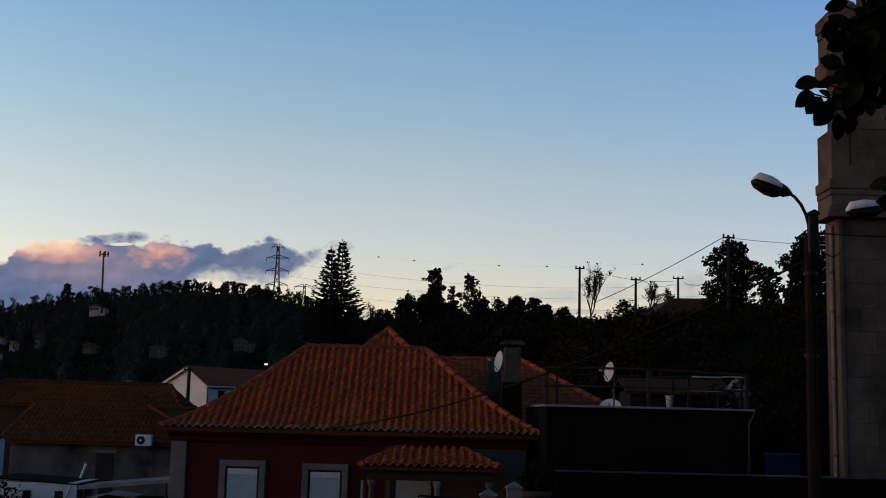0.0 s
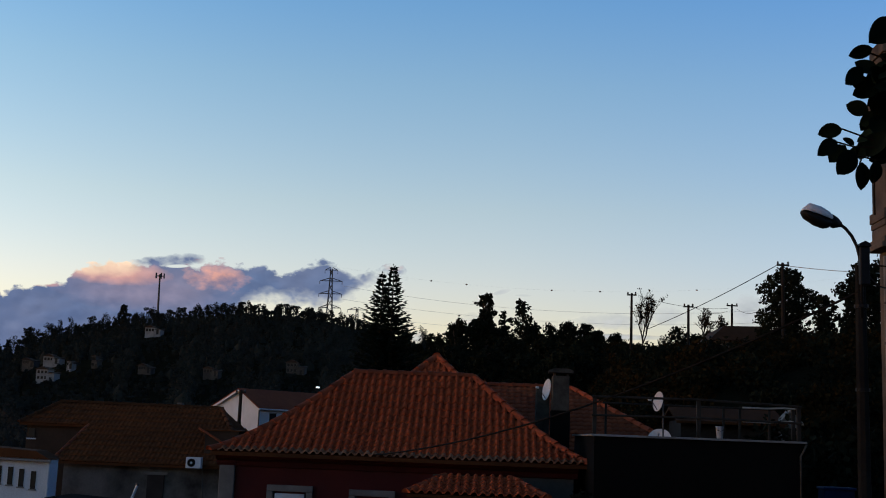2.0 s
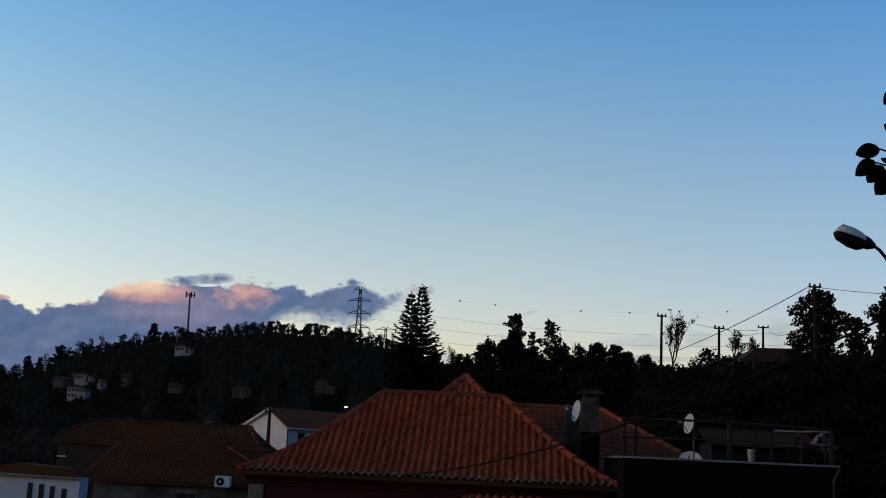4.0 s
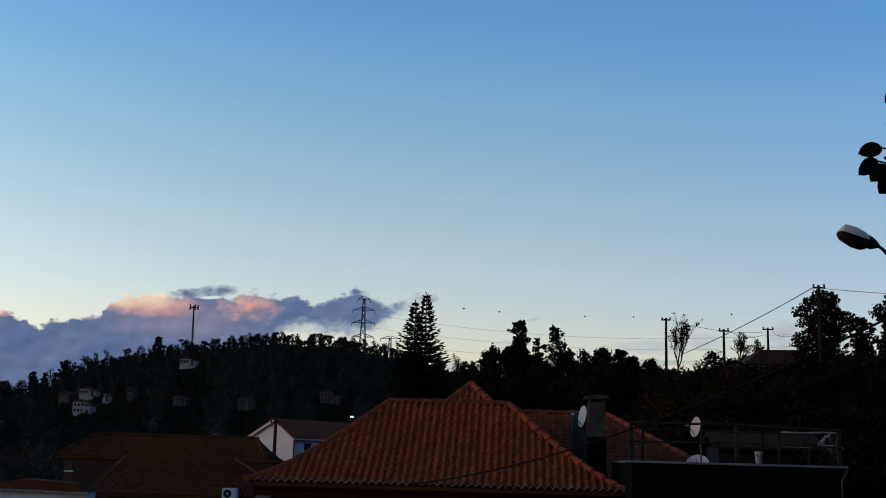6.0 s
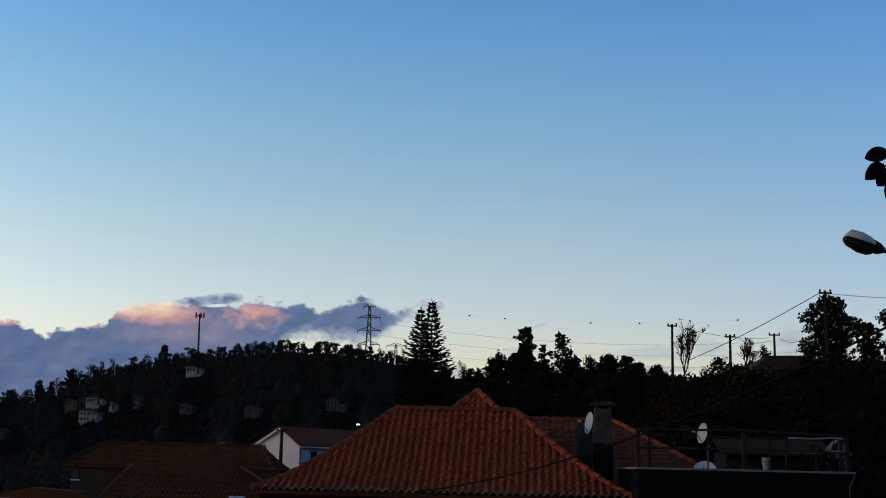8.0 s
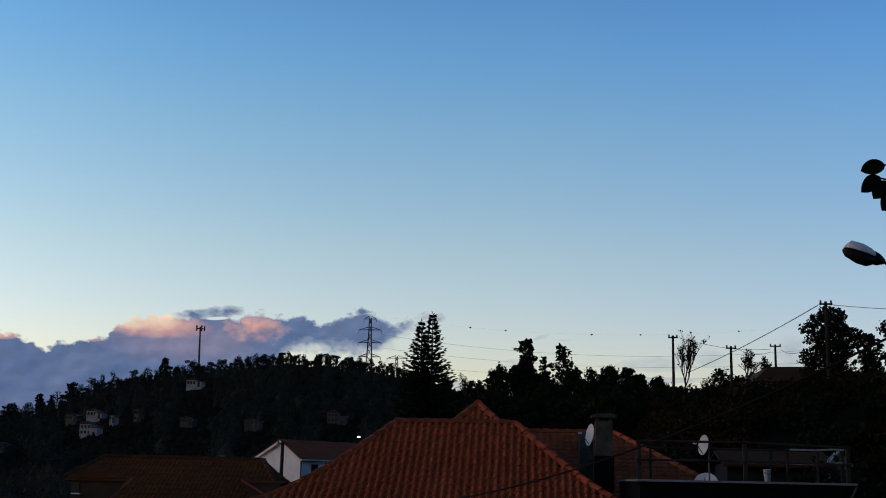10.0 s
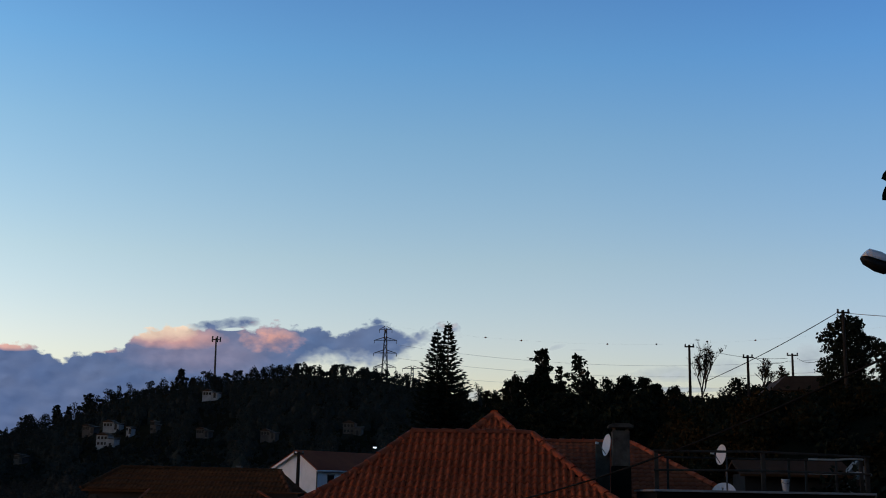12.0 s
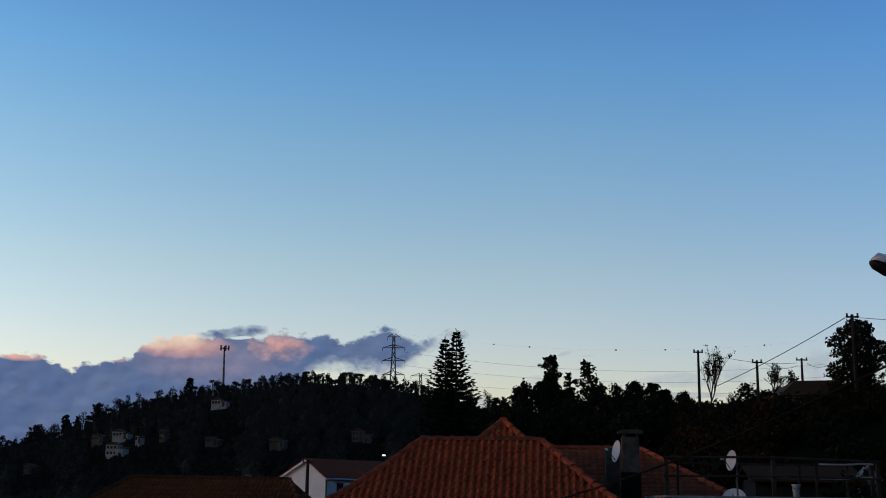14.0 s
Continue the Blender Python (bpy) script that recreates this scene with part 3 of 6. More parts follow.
for a, b in (((-3.66, 32.1, RZ), (-0.40, 32.1, RZ)), ((-6.80, 29.0, EZ), (-3.66, 32.1, RZ)), ((2.55, 29.0, EZ), (-0.40, 32.1, RZ)),
             ((-5.80, 31.9, EZ), (-1.62, 36.0, 2.38)), ((2.52, 31.9, EZ), (-1.62, 36.0, 2.38)), ((-1.62, 36.0, 2.38), (-1.62, 41.0, 2.38))):
    ridge_caps(house, (a[0], a[1], a[2] + 0.05), (b[0], b[1], b[2] + 0.05), M_TILE, bend=FLARE)

# the little porch roof over the entrance, part of the house
P_E, P_T = -1.30, -0.95
vs = [(-1.75, 26.95, P_E), (1.42, 26.95, P_E), (1.42, 29.48, P_E), (-1.75, 29.48, P_E), (-0.95, 28.6, P_T), (0.62, 28.6, P_T),
      (0.62, 29.48, P_T), (-0.95, 29.48, P_T)] + [(x, y, P_E - 0.07) for x, y in ((-1.75, 26.95), (1.42, 26.95), (1.42, 29.48), (-1.75, 29.48))]
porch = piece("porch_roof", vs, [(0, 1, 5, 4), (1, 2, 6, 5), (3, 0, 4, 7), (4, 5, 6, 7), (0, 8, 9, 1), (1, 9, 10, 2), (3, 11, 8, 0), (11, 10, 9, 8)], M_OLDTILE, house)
slope_tiles(porch, (-1.75, 26.95, P_E), (1.42, 26.95, P_E), (-0.95, 28.6, P_T), (0.62, 28.6, P_T), M_TILE, wide=0.2, long=0.30)
for a, b in (((-1.75, 26.95, P_E), (-0.95, 28.6, P_T)), ((1.42, 26.95, P_E), (0.62, 28.6, P_T))):
    ridge_caps(porch, (a[0], a[1], a[2] + 0.04), (b[0], b[1], b[2] + 0.04), M_TILE, 0.11)
part("porch_beam", box(-1.6, 1.3, 27.12, 27.3, P_E - 0.30, P_E - 0.075, 0.01), M_CHEEK, house, "grey porch beam")
for x in (-1.5, 0.0, 1.2):
    part("porch_column", lathe([(0.11, GROUND), (0.11, GROUND + 0.1), (0.075, GROUND + 0.16), (0.065, P_E - 0.45), (0.10, P_E - 0.38), (0.10, P_E - 0.302)], (x, 27.21, 0), 12),
         M_COPING if x == 0.0 else M_PLASTER, house, "slender painted porch column", True)
door = part("front_door", box(-1.05, -0.15, 29.44, 29.5, GROUND, -1.68, 0.01), M_SHUTTER, house, "pale grey front door")
part("door_frame", box(-1.17, -1.052, 29.41, 29.52, GROUND, -1.6, 0.01), M_FRAME, door)
part("door_frame", box(-0.148, -0.03, 29.41, 29.52, GROUND, -1.6, 0.01), M_FRAME, door)
part("door_handle", tube([(-0.25, 29.40, -2.62), (-0.25, 29.40, -2.75)], 0.015, 8), M_METAL, door)
part("drain_pipe", tube([(-1.70, 27.05, -1.62), (-1.70, 27.05, GROUND)], 0.035, 8), M_COPING, house, "pale upright tube")

# chimney with a grey upper stack over a dark lower one
stack = part("chimney", box(1.70, 2.20, 31.3, 31.85, -0.75, 0.80, 0.01), M_BLACKWALL, house, "near-black chimney base")
part("flue", box(1.72, 2.17, 31.32, 31.82, 0.802, 1.72, 0.015), M_CONCRETE, stack, "grey cement chimney stack")
part("chimney_cap", prism([(1.62, 1.80), (2.27, 1.80), (2.27, 1.86), (2.15, 1.91), (1.74, 1.91), (1.62, 1.86)], "y", 31.22, 31.92), M_CONCRETE, stack, "flat cement chimney cap")
for x in (1.75, 2.09):
    part("cap_post", box(x, x + 0.06, 31.35, 31.8, 1.722, 1.798), M_CONCRETE, stack)
part("chimney_side", box(1.33, 1.695, 32.3, 32.8, -0.3, 1.46, 0.02), M_CONCRETE, house, "second broad grey flue block")


def dish(name, centre, radius, yaw, tilt, stand_z, label):
    top = thing(name, label, "satellite dish", (centre[0], centre[1], stand_z))
    m = Matrix.Rotation(radians(yaw), 4, "Z") @ Matrix.Rotation(radians(90 - tilt), 4, "X")
    prof = [(radius * k / 6, 0.22 * radius * (k / 6) ** 2) for k in range(1, 7)]
    bm = lathe([(0.01, 0.0)] + prof + [(radius * 1.01, 0.22 * radius), (radius * 1.01, 0.20 * radius)] + [(r, z - 0.012) for r, z in prof[::-1]], centre, 28, m)
    part("reflector", bm, M_DISH, top, "pale round reflector", True)
    c = Vector(centre)
    f = c + (m @ Vector((0, 0, radius * 1.0)))
    part("feed_arm", tube([c + m @ Vector((0, -radius * 0.9, 0.1 * radius)), f], 0.012, 6), M_METAL, top)
    part("feed_horn", tube([f, f + (m @ Vector((0, 0, 0.08)))], 0.03, 8), M_DISH, top)
    back = c - (m @ Vector((0, 0, 0.10)))
    part("mast", tube([back, (back.x, back.y, stand_z)], 0.022, 8), M_METAL, top)
    return top


dish("satellite_dish", (1.65, 32.0, 1.36), 0.29, -72, 9, 1.0, "small pale satellite dish fixed beside the chimney")

# ---- neighbouring house behind ----
rear = thing("house", "tiled neighbouring house with a long hipped roof", "house", (2, 44, GROUND))
hip_deck(rear, -2.4, 6.9, 39.8, 48.2, -0.35, (-0.4, 44, 1.90), (3.05, 44, 1.90), M_OLDTILE)
slope_tiles(rear, (-2.4, 39.8, -0.35), (6.9, 39.8, -0.35), (-0.4, 44, 1.90), (3.05, 44, 1.90), M_REDTILE, wide=0.24, long=0.30, rise=0.025)
slope_tiles(rear, (6.9, 39.8, -0.35), (6.9, 48.2, -0.35), (3.05, 44, 1.90), (3.05, 44, 1.90), M_REDTILE, wide=0.24, long=0.30, rise=0.025)
ridge_caps(rear, (-0.4, 44, 1.95), (3.05, 44, 1.95), M_TILE, 0.14)
ridge_caps(rear, (6.9, 39.8, -0.30), (3.05, 44, 1.95), M_TILE, 0.14)
part("wall", box(-2.0, 6.5, 40.2, 47.8, GROUND, -0.442), M_PLASTER, rear)

# ---- black flat-roofed outbuilding with a railed terrace ----
block = thing("outbuilding", "black-walled flat-roofed outbuilding with a pale roof edge", "building", (4.8, 29, GROUND))
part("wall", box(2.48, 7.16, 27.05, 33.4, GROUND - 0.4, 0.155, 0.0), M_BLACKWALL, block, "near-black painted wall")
# Slab edge is pale because sky reflection is put into its colour.
part("roof_slab", box(2.42, 7.26, 26.98, 33.5, 0.157, 0.205, 0.008), M_COPING, block, "thin roof slab edge, sky reflection in its pale colour")
part("drain_pipe", tube([(7.24, 26.95, 0.15), (7.17, 26.93, 0.0), (7.10, 26.93, -0.12), (7.10, 26.93, -1.35)], 0.025, 8), M_CONCRETE, block, "pale drain pipe", True)

rail = thing("terrace_railing", "weathered post and rail fence round a flat roof", "railing", (4.8, 28, 0.205))
for x, h in ((2.52, 1.09), (4.92, 1.10), (7.22, 1.03)):
    part("post", box(x - 0.045, x + 0.045, 27.5, 27.6, 0.206, h, 0.008), M_RAIL, rail)
for x in (3.3, 5.9, 6.55, 7.0):
    part("post", box(x - 0.03, x + 0.03, 32.9, 32.98, 0.206, 1.12, 0.006), M_RAIL, rail)
part("top_rail", tube([(2.45, 27.47, 1.07), (4.92, 27.47, 1.08), (7.28, 27.47, 1.0)], 0.028, 8), M_RAIL, rail)
part("middle_rail", tube([(2.45, 27.47, 0.64), (4.92, 27.47, 0.66), (7.28, 27.47, 0.62)], 0.026, 8), M_RAIL, rail)
part("top_rail", tube([(3.2, 32.86, 1.10), (7.2, 32.86, 1.08)], 0.026, 8), M_RAIL, rail)
part("top_rail", tube([(6.22, 28.9, 0.98), (6.8, 28.9, 0.975), (7.22, 28.92, 1.0), (7.5, 28.95, 0.99)], 0.022, 8), M_PALERAIL, rail, "pale pipe rail, sky reflection in its colour")
part("middle_rail", tube([(6.22, 28.9, 0.65), (6.8, 28.9, 0.64), (7.22, 28.92, 0.67), (7.45, 28.95, 0.68)], 0.022, 8), M_PALERAIL, rail, "pale pipe rail, sky reflection in its colour")
part("post", box(6.85, 6.90, 28.93, 28.98, 0.206, 1.0), M_RAIL, rail)
part("post", box(7.42, 7.50, 28.97, 29.05, 0.206, 1.04), M_RAIL, rail)
dish("satellite_dish", (4.36, 29.9, 1.08), 0.25, -70, 9, 0.206, "small pale satellite dish on a thin mast")
dish("satellite_dish", (4.45, 30.5, 0.12), 0.30, -15, 30, 0.206, "large grey satellite dish standing low on the roof")
pot = thing("bucket", "white plastic bucket standing on the flat roof", "bucket", (5.88, 30, 0.206))
part("shell", lathe([(0.075, 0.206), (0.10, 0.50), (0.11, 0.505), (0.11, 0.52), (0.095, 0.52), (0.07, 0.25)], (5.88, 30, 0), 16), M_WHITE, pot, "", True)
part("handle", tube([(5.78, 30, 0.50), (5.8, 29.93, 0.43), (5.88, 29.89, 0.40), (5.96, 29.93, 0.43), (5.98, 30, 0.50)], 0.006, 6), M_METAL, pot)

shed = thing("shed", "low shed with a dark tiled roof and white gable", "shed", (8.5, 38, -0.5))
part("wall", box(6.2, 9.30, 38.1, 40.6, -1.6, 0.80), M_CHEEK, shed)
part("gable", prism([(9.31, -1.0), (9.92, -1.0), (9.92, 0.85), (9.62, 1.15), (9.31, 0.83)], "y", 37.9, 38.3), M_COPING, shed, "pale painted gable front")
part("gable_door", box(9.46, 9.80, 37.87, 37.9, -1.0, 0.66, 0.005), M_FRAME, shed, "dark doorway boards")
part("roof", prism([(37.7, 0.78), (39.4, 1.25), (41.0, 0.80), (41.0, 0.72), (39.4, 1.17), (37.7, 0.70)], "x", 6.0, 9.5), M_OLDTILE, shed)
part("gable_trim", prism([(9.22, 0.80), (9.62, 1.24), (10.02, 0.82), (10.02, 0.76), (9.62, 1.17), (9.22, 0.74)], "y", 37.8, 38.4), M_COPING, shed, "pale barge boards")

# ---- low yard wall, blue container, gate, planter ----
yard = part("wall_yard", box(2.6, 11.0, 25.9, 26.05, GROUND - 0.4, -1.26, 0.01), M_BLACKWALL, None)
tagged(yard, "low dark yard wall in front of the outbuilding", "wall", kind="structure")
coping = part("wall_coping", box(2.58, 11.0, 25.86, 26.09, -1.258, -1.225, 0.006), M_METAL, yard, "thin dark coping")
cont = thing("container", "blue plastic storage container behind the yard wall", "container", (9.0, 31, GROUND))
part("body", box(8.66, 9.44, 30.7, 31.3, -1.9, -0.97, 0.03), M_BLUE, cont)
part("lid", box(8.63, 9.47, 30.66, 31.34, -0.968, -0.90, 0.02), M_BLUE, cont)
ped = part("platform", box(8.3, 9.8, 30.4, 31.6, GROUND, -1.902, 0.02), M_CONCRETE, None)
tagged(ped, "concrete platform behind the yard wall", "platform")

for x, top in ((1.0, -1.48), (1.50, -1.33)):
    pil = thing("gate_pillar", "square granite gate pillar with a pyramid cap", "pillar", (x, 23, GROUND), "gate pillars")
    part("shaft", box(x - 0.15, x + 0.15, 22.85, 23.15, GROUND, top - 0.12, 0.012), M_GRANITE_TRIM, pil)
    cap = bmesh.new()
    r = bmesh.ops.create_cone(cap, cap_ends=True, segments=4, radius1=0.26, radius2=0.02, depth=0.12)
    bmesh.ops.transform(cap, matrix=Matrix.Translation((x, 23, top - 0.056)) @ Matrix.Rotation(radians(45), 4, "Z"), verts=r["verts"])
    part("cap", cap, M_GRANITE_TRIM, pil, "pale pyramid cap")
gate = thing("gate", "black wrought-iron gate beside granite pillars", "gate", (0.3, 23, GROUND))
part("top_bar", tube([(-0.35, 23, -1.64), (0.80, 23, -1.70)], 0.022, 8), M_IRON, gate)
part("bottom_bar", tube([(-0.35, 23, -3.5), (0.80, 23, -3.5)], 0.022, 8), M_IRON, gate)
for k in range(9):
    x = -0.35 + k * 0.144
    part("bar", tube([(x, 23, -3.5), (x, 23, -1.645 - 0.0075 * k)], 0.012, 6), M_IRON, gate)
planter = thing("planter", "pale concrete planter with a clipped green shrub", "planter", (2.0, 25, GROUND))
part("tub", lathe([(0.22, GROUND), (0.30, -1.75), (0.34, -1.73), (0.34, -1.62), (0.28, -1.62)], (2.08, 25, 0), 16), M_CONCRETE, planter, "", True)

# ---- old tiled building down in the valley, with annexes ----
old = thing("farmhouse", "old low farmhouse with a dark weathered tile roof", "house", (-15, 51, -4.4))
OZ = -1.62
MZ = -0.14
hip_deck(old, -20.35, -11.05, 50.45, 53.55, MZ, (-19.15, 52, 0.80), (-11.9, 52, 0.76), M_OLDTILE)
lower = [(-17.9, 48, OZ), (-9.7, 48, OZ), (-11.05, 50.45, MZ), (-17.3, 50.45, MZ), (-9.7, 56, OZ), (-11.05, 53.55, MZ)]
piece("lower_roof", lower + [(x, y, z - 0.1) for x, y, z in lower],
      [(0, 1, 2, 3), (1, 4, 5, 2), (6, 7, 1, 0), (7, 10, 4, 1), (0, 3, 9, 6), (9, 8, 7, 6), (8, 11, 10, 7)], M_OLDTILE, old)
slope_tiles(old, (-20.35, 50.45, MZ), (-11.05, 50.45, MZ), (-19.15, 52, 0.80), (-11.9, 52, 0.76), M_OLDTILE, wide=0.19, long=0.42, rise=0.022)
slope_tiles(old, (-17.9, 48, OZ), (-9.7, 48, OZ), (-17.3, 50.45, MZ), (-11.05, 50.45, MZ), M_OLDTILE, wide=0.19, long=0.42, rise=0.022)
slope_tiles(old, (-9.7, 48, OZ), (-9.7, 56, OZ), (-11.9, 52, 0.76), (-11.9, 52, 0.76), M_OLDTILE, wide=0.19, long=0.42, rise=0.022)
ridge_caps(old, (-19.15, 52, 0.86), (-11.9, 52, 0.82), M_OLDTILE, 0.12)
ridge_caps(old, (-20.35, 50.45, MZ + 0.05), (-19.15, 52, 0.86), M_OLDTILE, 0.12)
ridge_caps(old, (-9.7, 48, OZ + 0.05), (-11.9, 52, 0.82), M_OLDTILE, 0.12)
ridge_caps(old, (-17.85, 48, OZ + 0.05), (-17.28, 50.45, MZ + 0.03), M_REDTILE, 0.10)
part("wall", box(-17.5, -10.1, 48.4, 55.6, -4.8, OZ - 0.102), M_OLDWALL, old, "pale masonry wall, stains and shadow patches in its colour")
part("wall", box(-20.1, -17.2, 50.7, 53.3, -4.8, MZ - 0.092), M_CHEEK, old, "dark brown recessed wall")
w = part("window", box(-20.0, -19.72, 50.66, 50.7, -0.78, -0.36, 0.004), M_GLASSDARK, old)
part("sill", box(-20.06, -19.66, 50.6, 50.7, -0.84, -0.782, 0.004), M_WHITE, w)
part("doorway", box(-13.95, -13.25, 48.34, 48.42, -4.6, -2.05, 0.01), M_FRAME, old, "dark plank door")
part("lintel", box(-14.1, -13.1, 48.30, 48.43, -2.048, -1.93, 0.01), M_GRANITE_TRIM, old, "granite lintel")
part("chimney", box(-14.2, -13.95, 53.0, 53.3, 0.0, 1.02, 0.02), M_PLASTER, old, "stub of a small chimney")
part("lower_roof", prism([(-20.6, -1.38), (-18.9, -1.02), (-16.9, -1.14), (-16.35, -1.44)], "y", 43.7, 44.9), M_OLDTILE, old)

dorm = part("dormer", box(-11.75, -10.35, 48.7, 51.5, -1.2, -0.17, 0.0), M_CHEEK, old, "small dark dormer wall")
part("dormer_roof", prism([(-11.9, -0.168), (-10.2, -0.168), (-10.2, -0.12), (-11.9, -0.10)], "y", 48.6, 51.6), M_OLDTILE, dorm)
part("dormer_verge", tube([(-11.98, 48.5, -0.08), (-11.5, 48.4, -0.32), (-11.0, 48.3, -0.6)], 0.05, 6), M_REDTILE, dorm)

annex = thing("annex", "small whitewashed annex with narrow dark windows", "building", (-18, 45, -4.8))
part("wall", box(-20.4, -16.45, 44.0, 44.9, -5.2, -1.45), M_WHITE, annex, "whitewashed wall")
for x, top in ((-18.42, -1.74), (-17.98, -1.77), (-17.55, -1.83), (-17.09, -1.90)):
    w = part("window", box(x - 0.02, x + 0.17, 43.97, 44.03, top - 0.66, top, 0.005), M_GLASSDARK, annex)
    part("sill", box(x - 0.06, x + 0.21, 43.93, 44.0, top - 0.71, top - 0.662, 0.004), M_COPING, w)
part("gutter", tube([(-20.3, 43.75, -1.45), (-16.3, 43.75, -1.50)], 0.045, 8), M_COPING, annex)
part("drain_pipe", tube([(-16.42, 43.9, -1.52), (-16.42, 43.9, -5.0)], 0.045, 8), M_WHITE, annex)

ac = thing("air_conditioner", "white outdoor air conditioning unit on a wall bracket", "air conditioner", (-11.87, 47.6, -1.72))
part("casing", box(-12.18, -11.56, 47.5, 47.82, -1.69, -1.25, 0.02), M_WHITE, ac, "white metal casing")
part("fan_grille", lathe([(0.165, 0), (0.165, 0.012), (0.15, 0.02), (0.03, 0.02), (0.03, 0.03)], (-11.95, 47.497, -1.47), 24, Matrix.Rotation(radians(90), 4, "X")), M_BLACK, ac, "round black fan grille")
part("fan_hub", lathe([(0.05, 0), (0.045, 0.01)], (-11.95, 47.465, -1.47), 12, Matrix.Rotation(radians(90), 4, "X")), M_WHITE, ac)
part("bracket", box(-12.1, -11.65, 47.55, 48.4, -1.74, -1.692), M_METAL, ac)
part("pipe", tube([(-11.62, 47.7, -1.6), (-11.6, 48.0, -1.75), (-11.6, 48.3, -2.9)], 0.02, 8), M_METAL, ac)

low = thing("outhouse", "low white outhouse with a flat roof and two windows", "building", (-13.3, 40, -4.8))
part("wall", box(-14.9, -12.12, 40.0, 42.5, -5.0, -2.72), M_WHITE, low, "white painted wall")
part("roof", prism([(-15.0, -2.62), (-12.08, -2.78), (-12.08, -2.74), (-15.0, -2.58)], "y", 39.95, 42.6), M_BLACKWALL, low, "dark felt roof")
for x in (-13.93, -12.85):
    part("window", box(x, x + 0.27, 39.97, 40.03, -3.55, -2.99, 0.004), M_GLASSDARK, low)
part("drain_pipe", tube([(-12.3, 39.9, -2.8), (-12.45, 39.9, -3.2), (-12.45, 39.9, -5.0)], 0.03, 8), M_WHITE, low)
can = thing("canopy", "pale sheet canopy on thin steel posts", "canopy", (-10.6, 41, -4.8))
part("sheet", prism([(-12.06, -2.93), (-9.0, -2.62), (-9.0, -2.50), (-12.06, -2.80)], "y", 39.9, 42.2), M_COPING, can, "pale corrugated sheet")
for x in (-11.9, -9.15):
    part("post", tube([(x, 40.1, -4.9), (x, 40.1, -2.9 + (x + 12.06) * 0.1)], 0.04, 8), M_METAL, can)
can2 = thing("canopy", "small pale sheet roof over a woodpile", "canopy", (-10.8, 38.5, -4.8))
part("sheet", prism([(-11.3, -3.06), (-10.6, -2.88), (-9.7, -2.98), (-9.7, -3.02), (-10.6, -2.93), (-11.3, -3.12)], "y", 38.2, 39.6), M_COPING, can2)
for x in (-11.1, -9.9):
    part("post", tube([(x, 38.4, -4.9), (x, 38.4, -3.03)], 0.03, 8), M_METAL, can2)
flue = thing("stovepipe", "thin pale leaning stovepipe above an outhouse", "pipe", (-12.6, 43, -2.8))
part("pipe", tube([(-12.75, 42.4, -2.72), (-12.6, 42.5, -2.2)], 0.05, 8), M_WHITE, flue)
part("cowl", tube([(-12.6, 42.5, -2.2), (-12.585, 42.51, -2.13)], 0.07, 8), M_METAL, flue)
post = thing("utility_pole", "thin pale pole standing by the farmhouse", "pole", (-19.9, 42, -4.8))
part("shaft", tube([(-19.85, 42, -5.0), (-19.72, 42, -0.95)], 0.05, 8), M_CONCRETE, post)
part("cap", tube([(-19.72, 42, -0.95), (-19.72, 42, -0.88)], [0.05, 0.02], 8), M_METAL, post)

# ---- white house further off ----
wh = thing("house", "white two-storey house with a red tiled gable roof", "house", (-20.5, 100, -3.6))
WM = Matrix.Translation((-19.75, 100, 0)) @ Matrix.Rotation(radians(-38), 4, "Z")


def turned(bm, m):
    bmesh.ops.transform(bm, matrix=m, verts=bm.verts)
    return bm


part("wall", turned(prism([(-6.3, -4.5), (0, -4.5), (0, 1.78), (-2.5, 3.2), (-6.3, 1.55)], "y", 0, 9.5), WM @ Matrix.Rotation(0, 4, "Z")), M_WHITE, wh, "white painted wall")
for sgn in (0, 1):
    a = [(-2.5, 3.21), (0.35, 1.59), (0.35, 1.69), (-2.5, 3.32)] if sgn else [(-2.5, 3.21), (-6.6, 1.42), (-6.6, 1.50), (-2.5, 3.32)]
    part("roof", turned(prism(a, "y", -0.35, 9.85), WM), M_REDTILE, wh, "red clay tile roof slope")
for y in (1.2, 3.0, 4.8):
    w = part("window", turned(box(-0.03, 0.03, y, y + 0.75, 0.35, 1.2, 0.0), WM), M_GLASSDARK, wh)
    part("window_frame", turned(box(0.0, 0.06, y - 0.08, y + 0.83, 1.202, 1.28, 0.0), WM), M_COPING, w)
part("barge_board", turned(prism([(-2.5, 3.20), (0.3, 1.60), (0.3, 1.42), (-2.5, 3.02), (-6.55, 1.24), (-6.55, 1.42)], "y", -0.38, -0.352), WM), M_WHITE, wh, "white barge board")
part("gutter", turned(tube([(0.38, -0.3, 1.55), (0.38, 9.8, 1.55)], 0.07, 6), WM), M_WHITE, wh)
part("drain_pipe", turned(tube([(0.08, -0.06, 1.5), (0.08, -0.06, -4)], 0.06, 6), WM), M_METAL, wh)


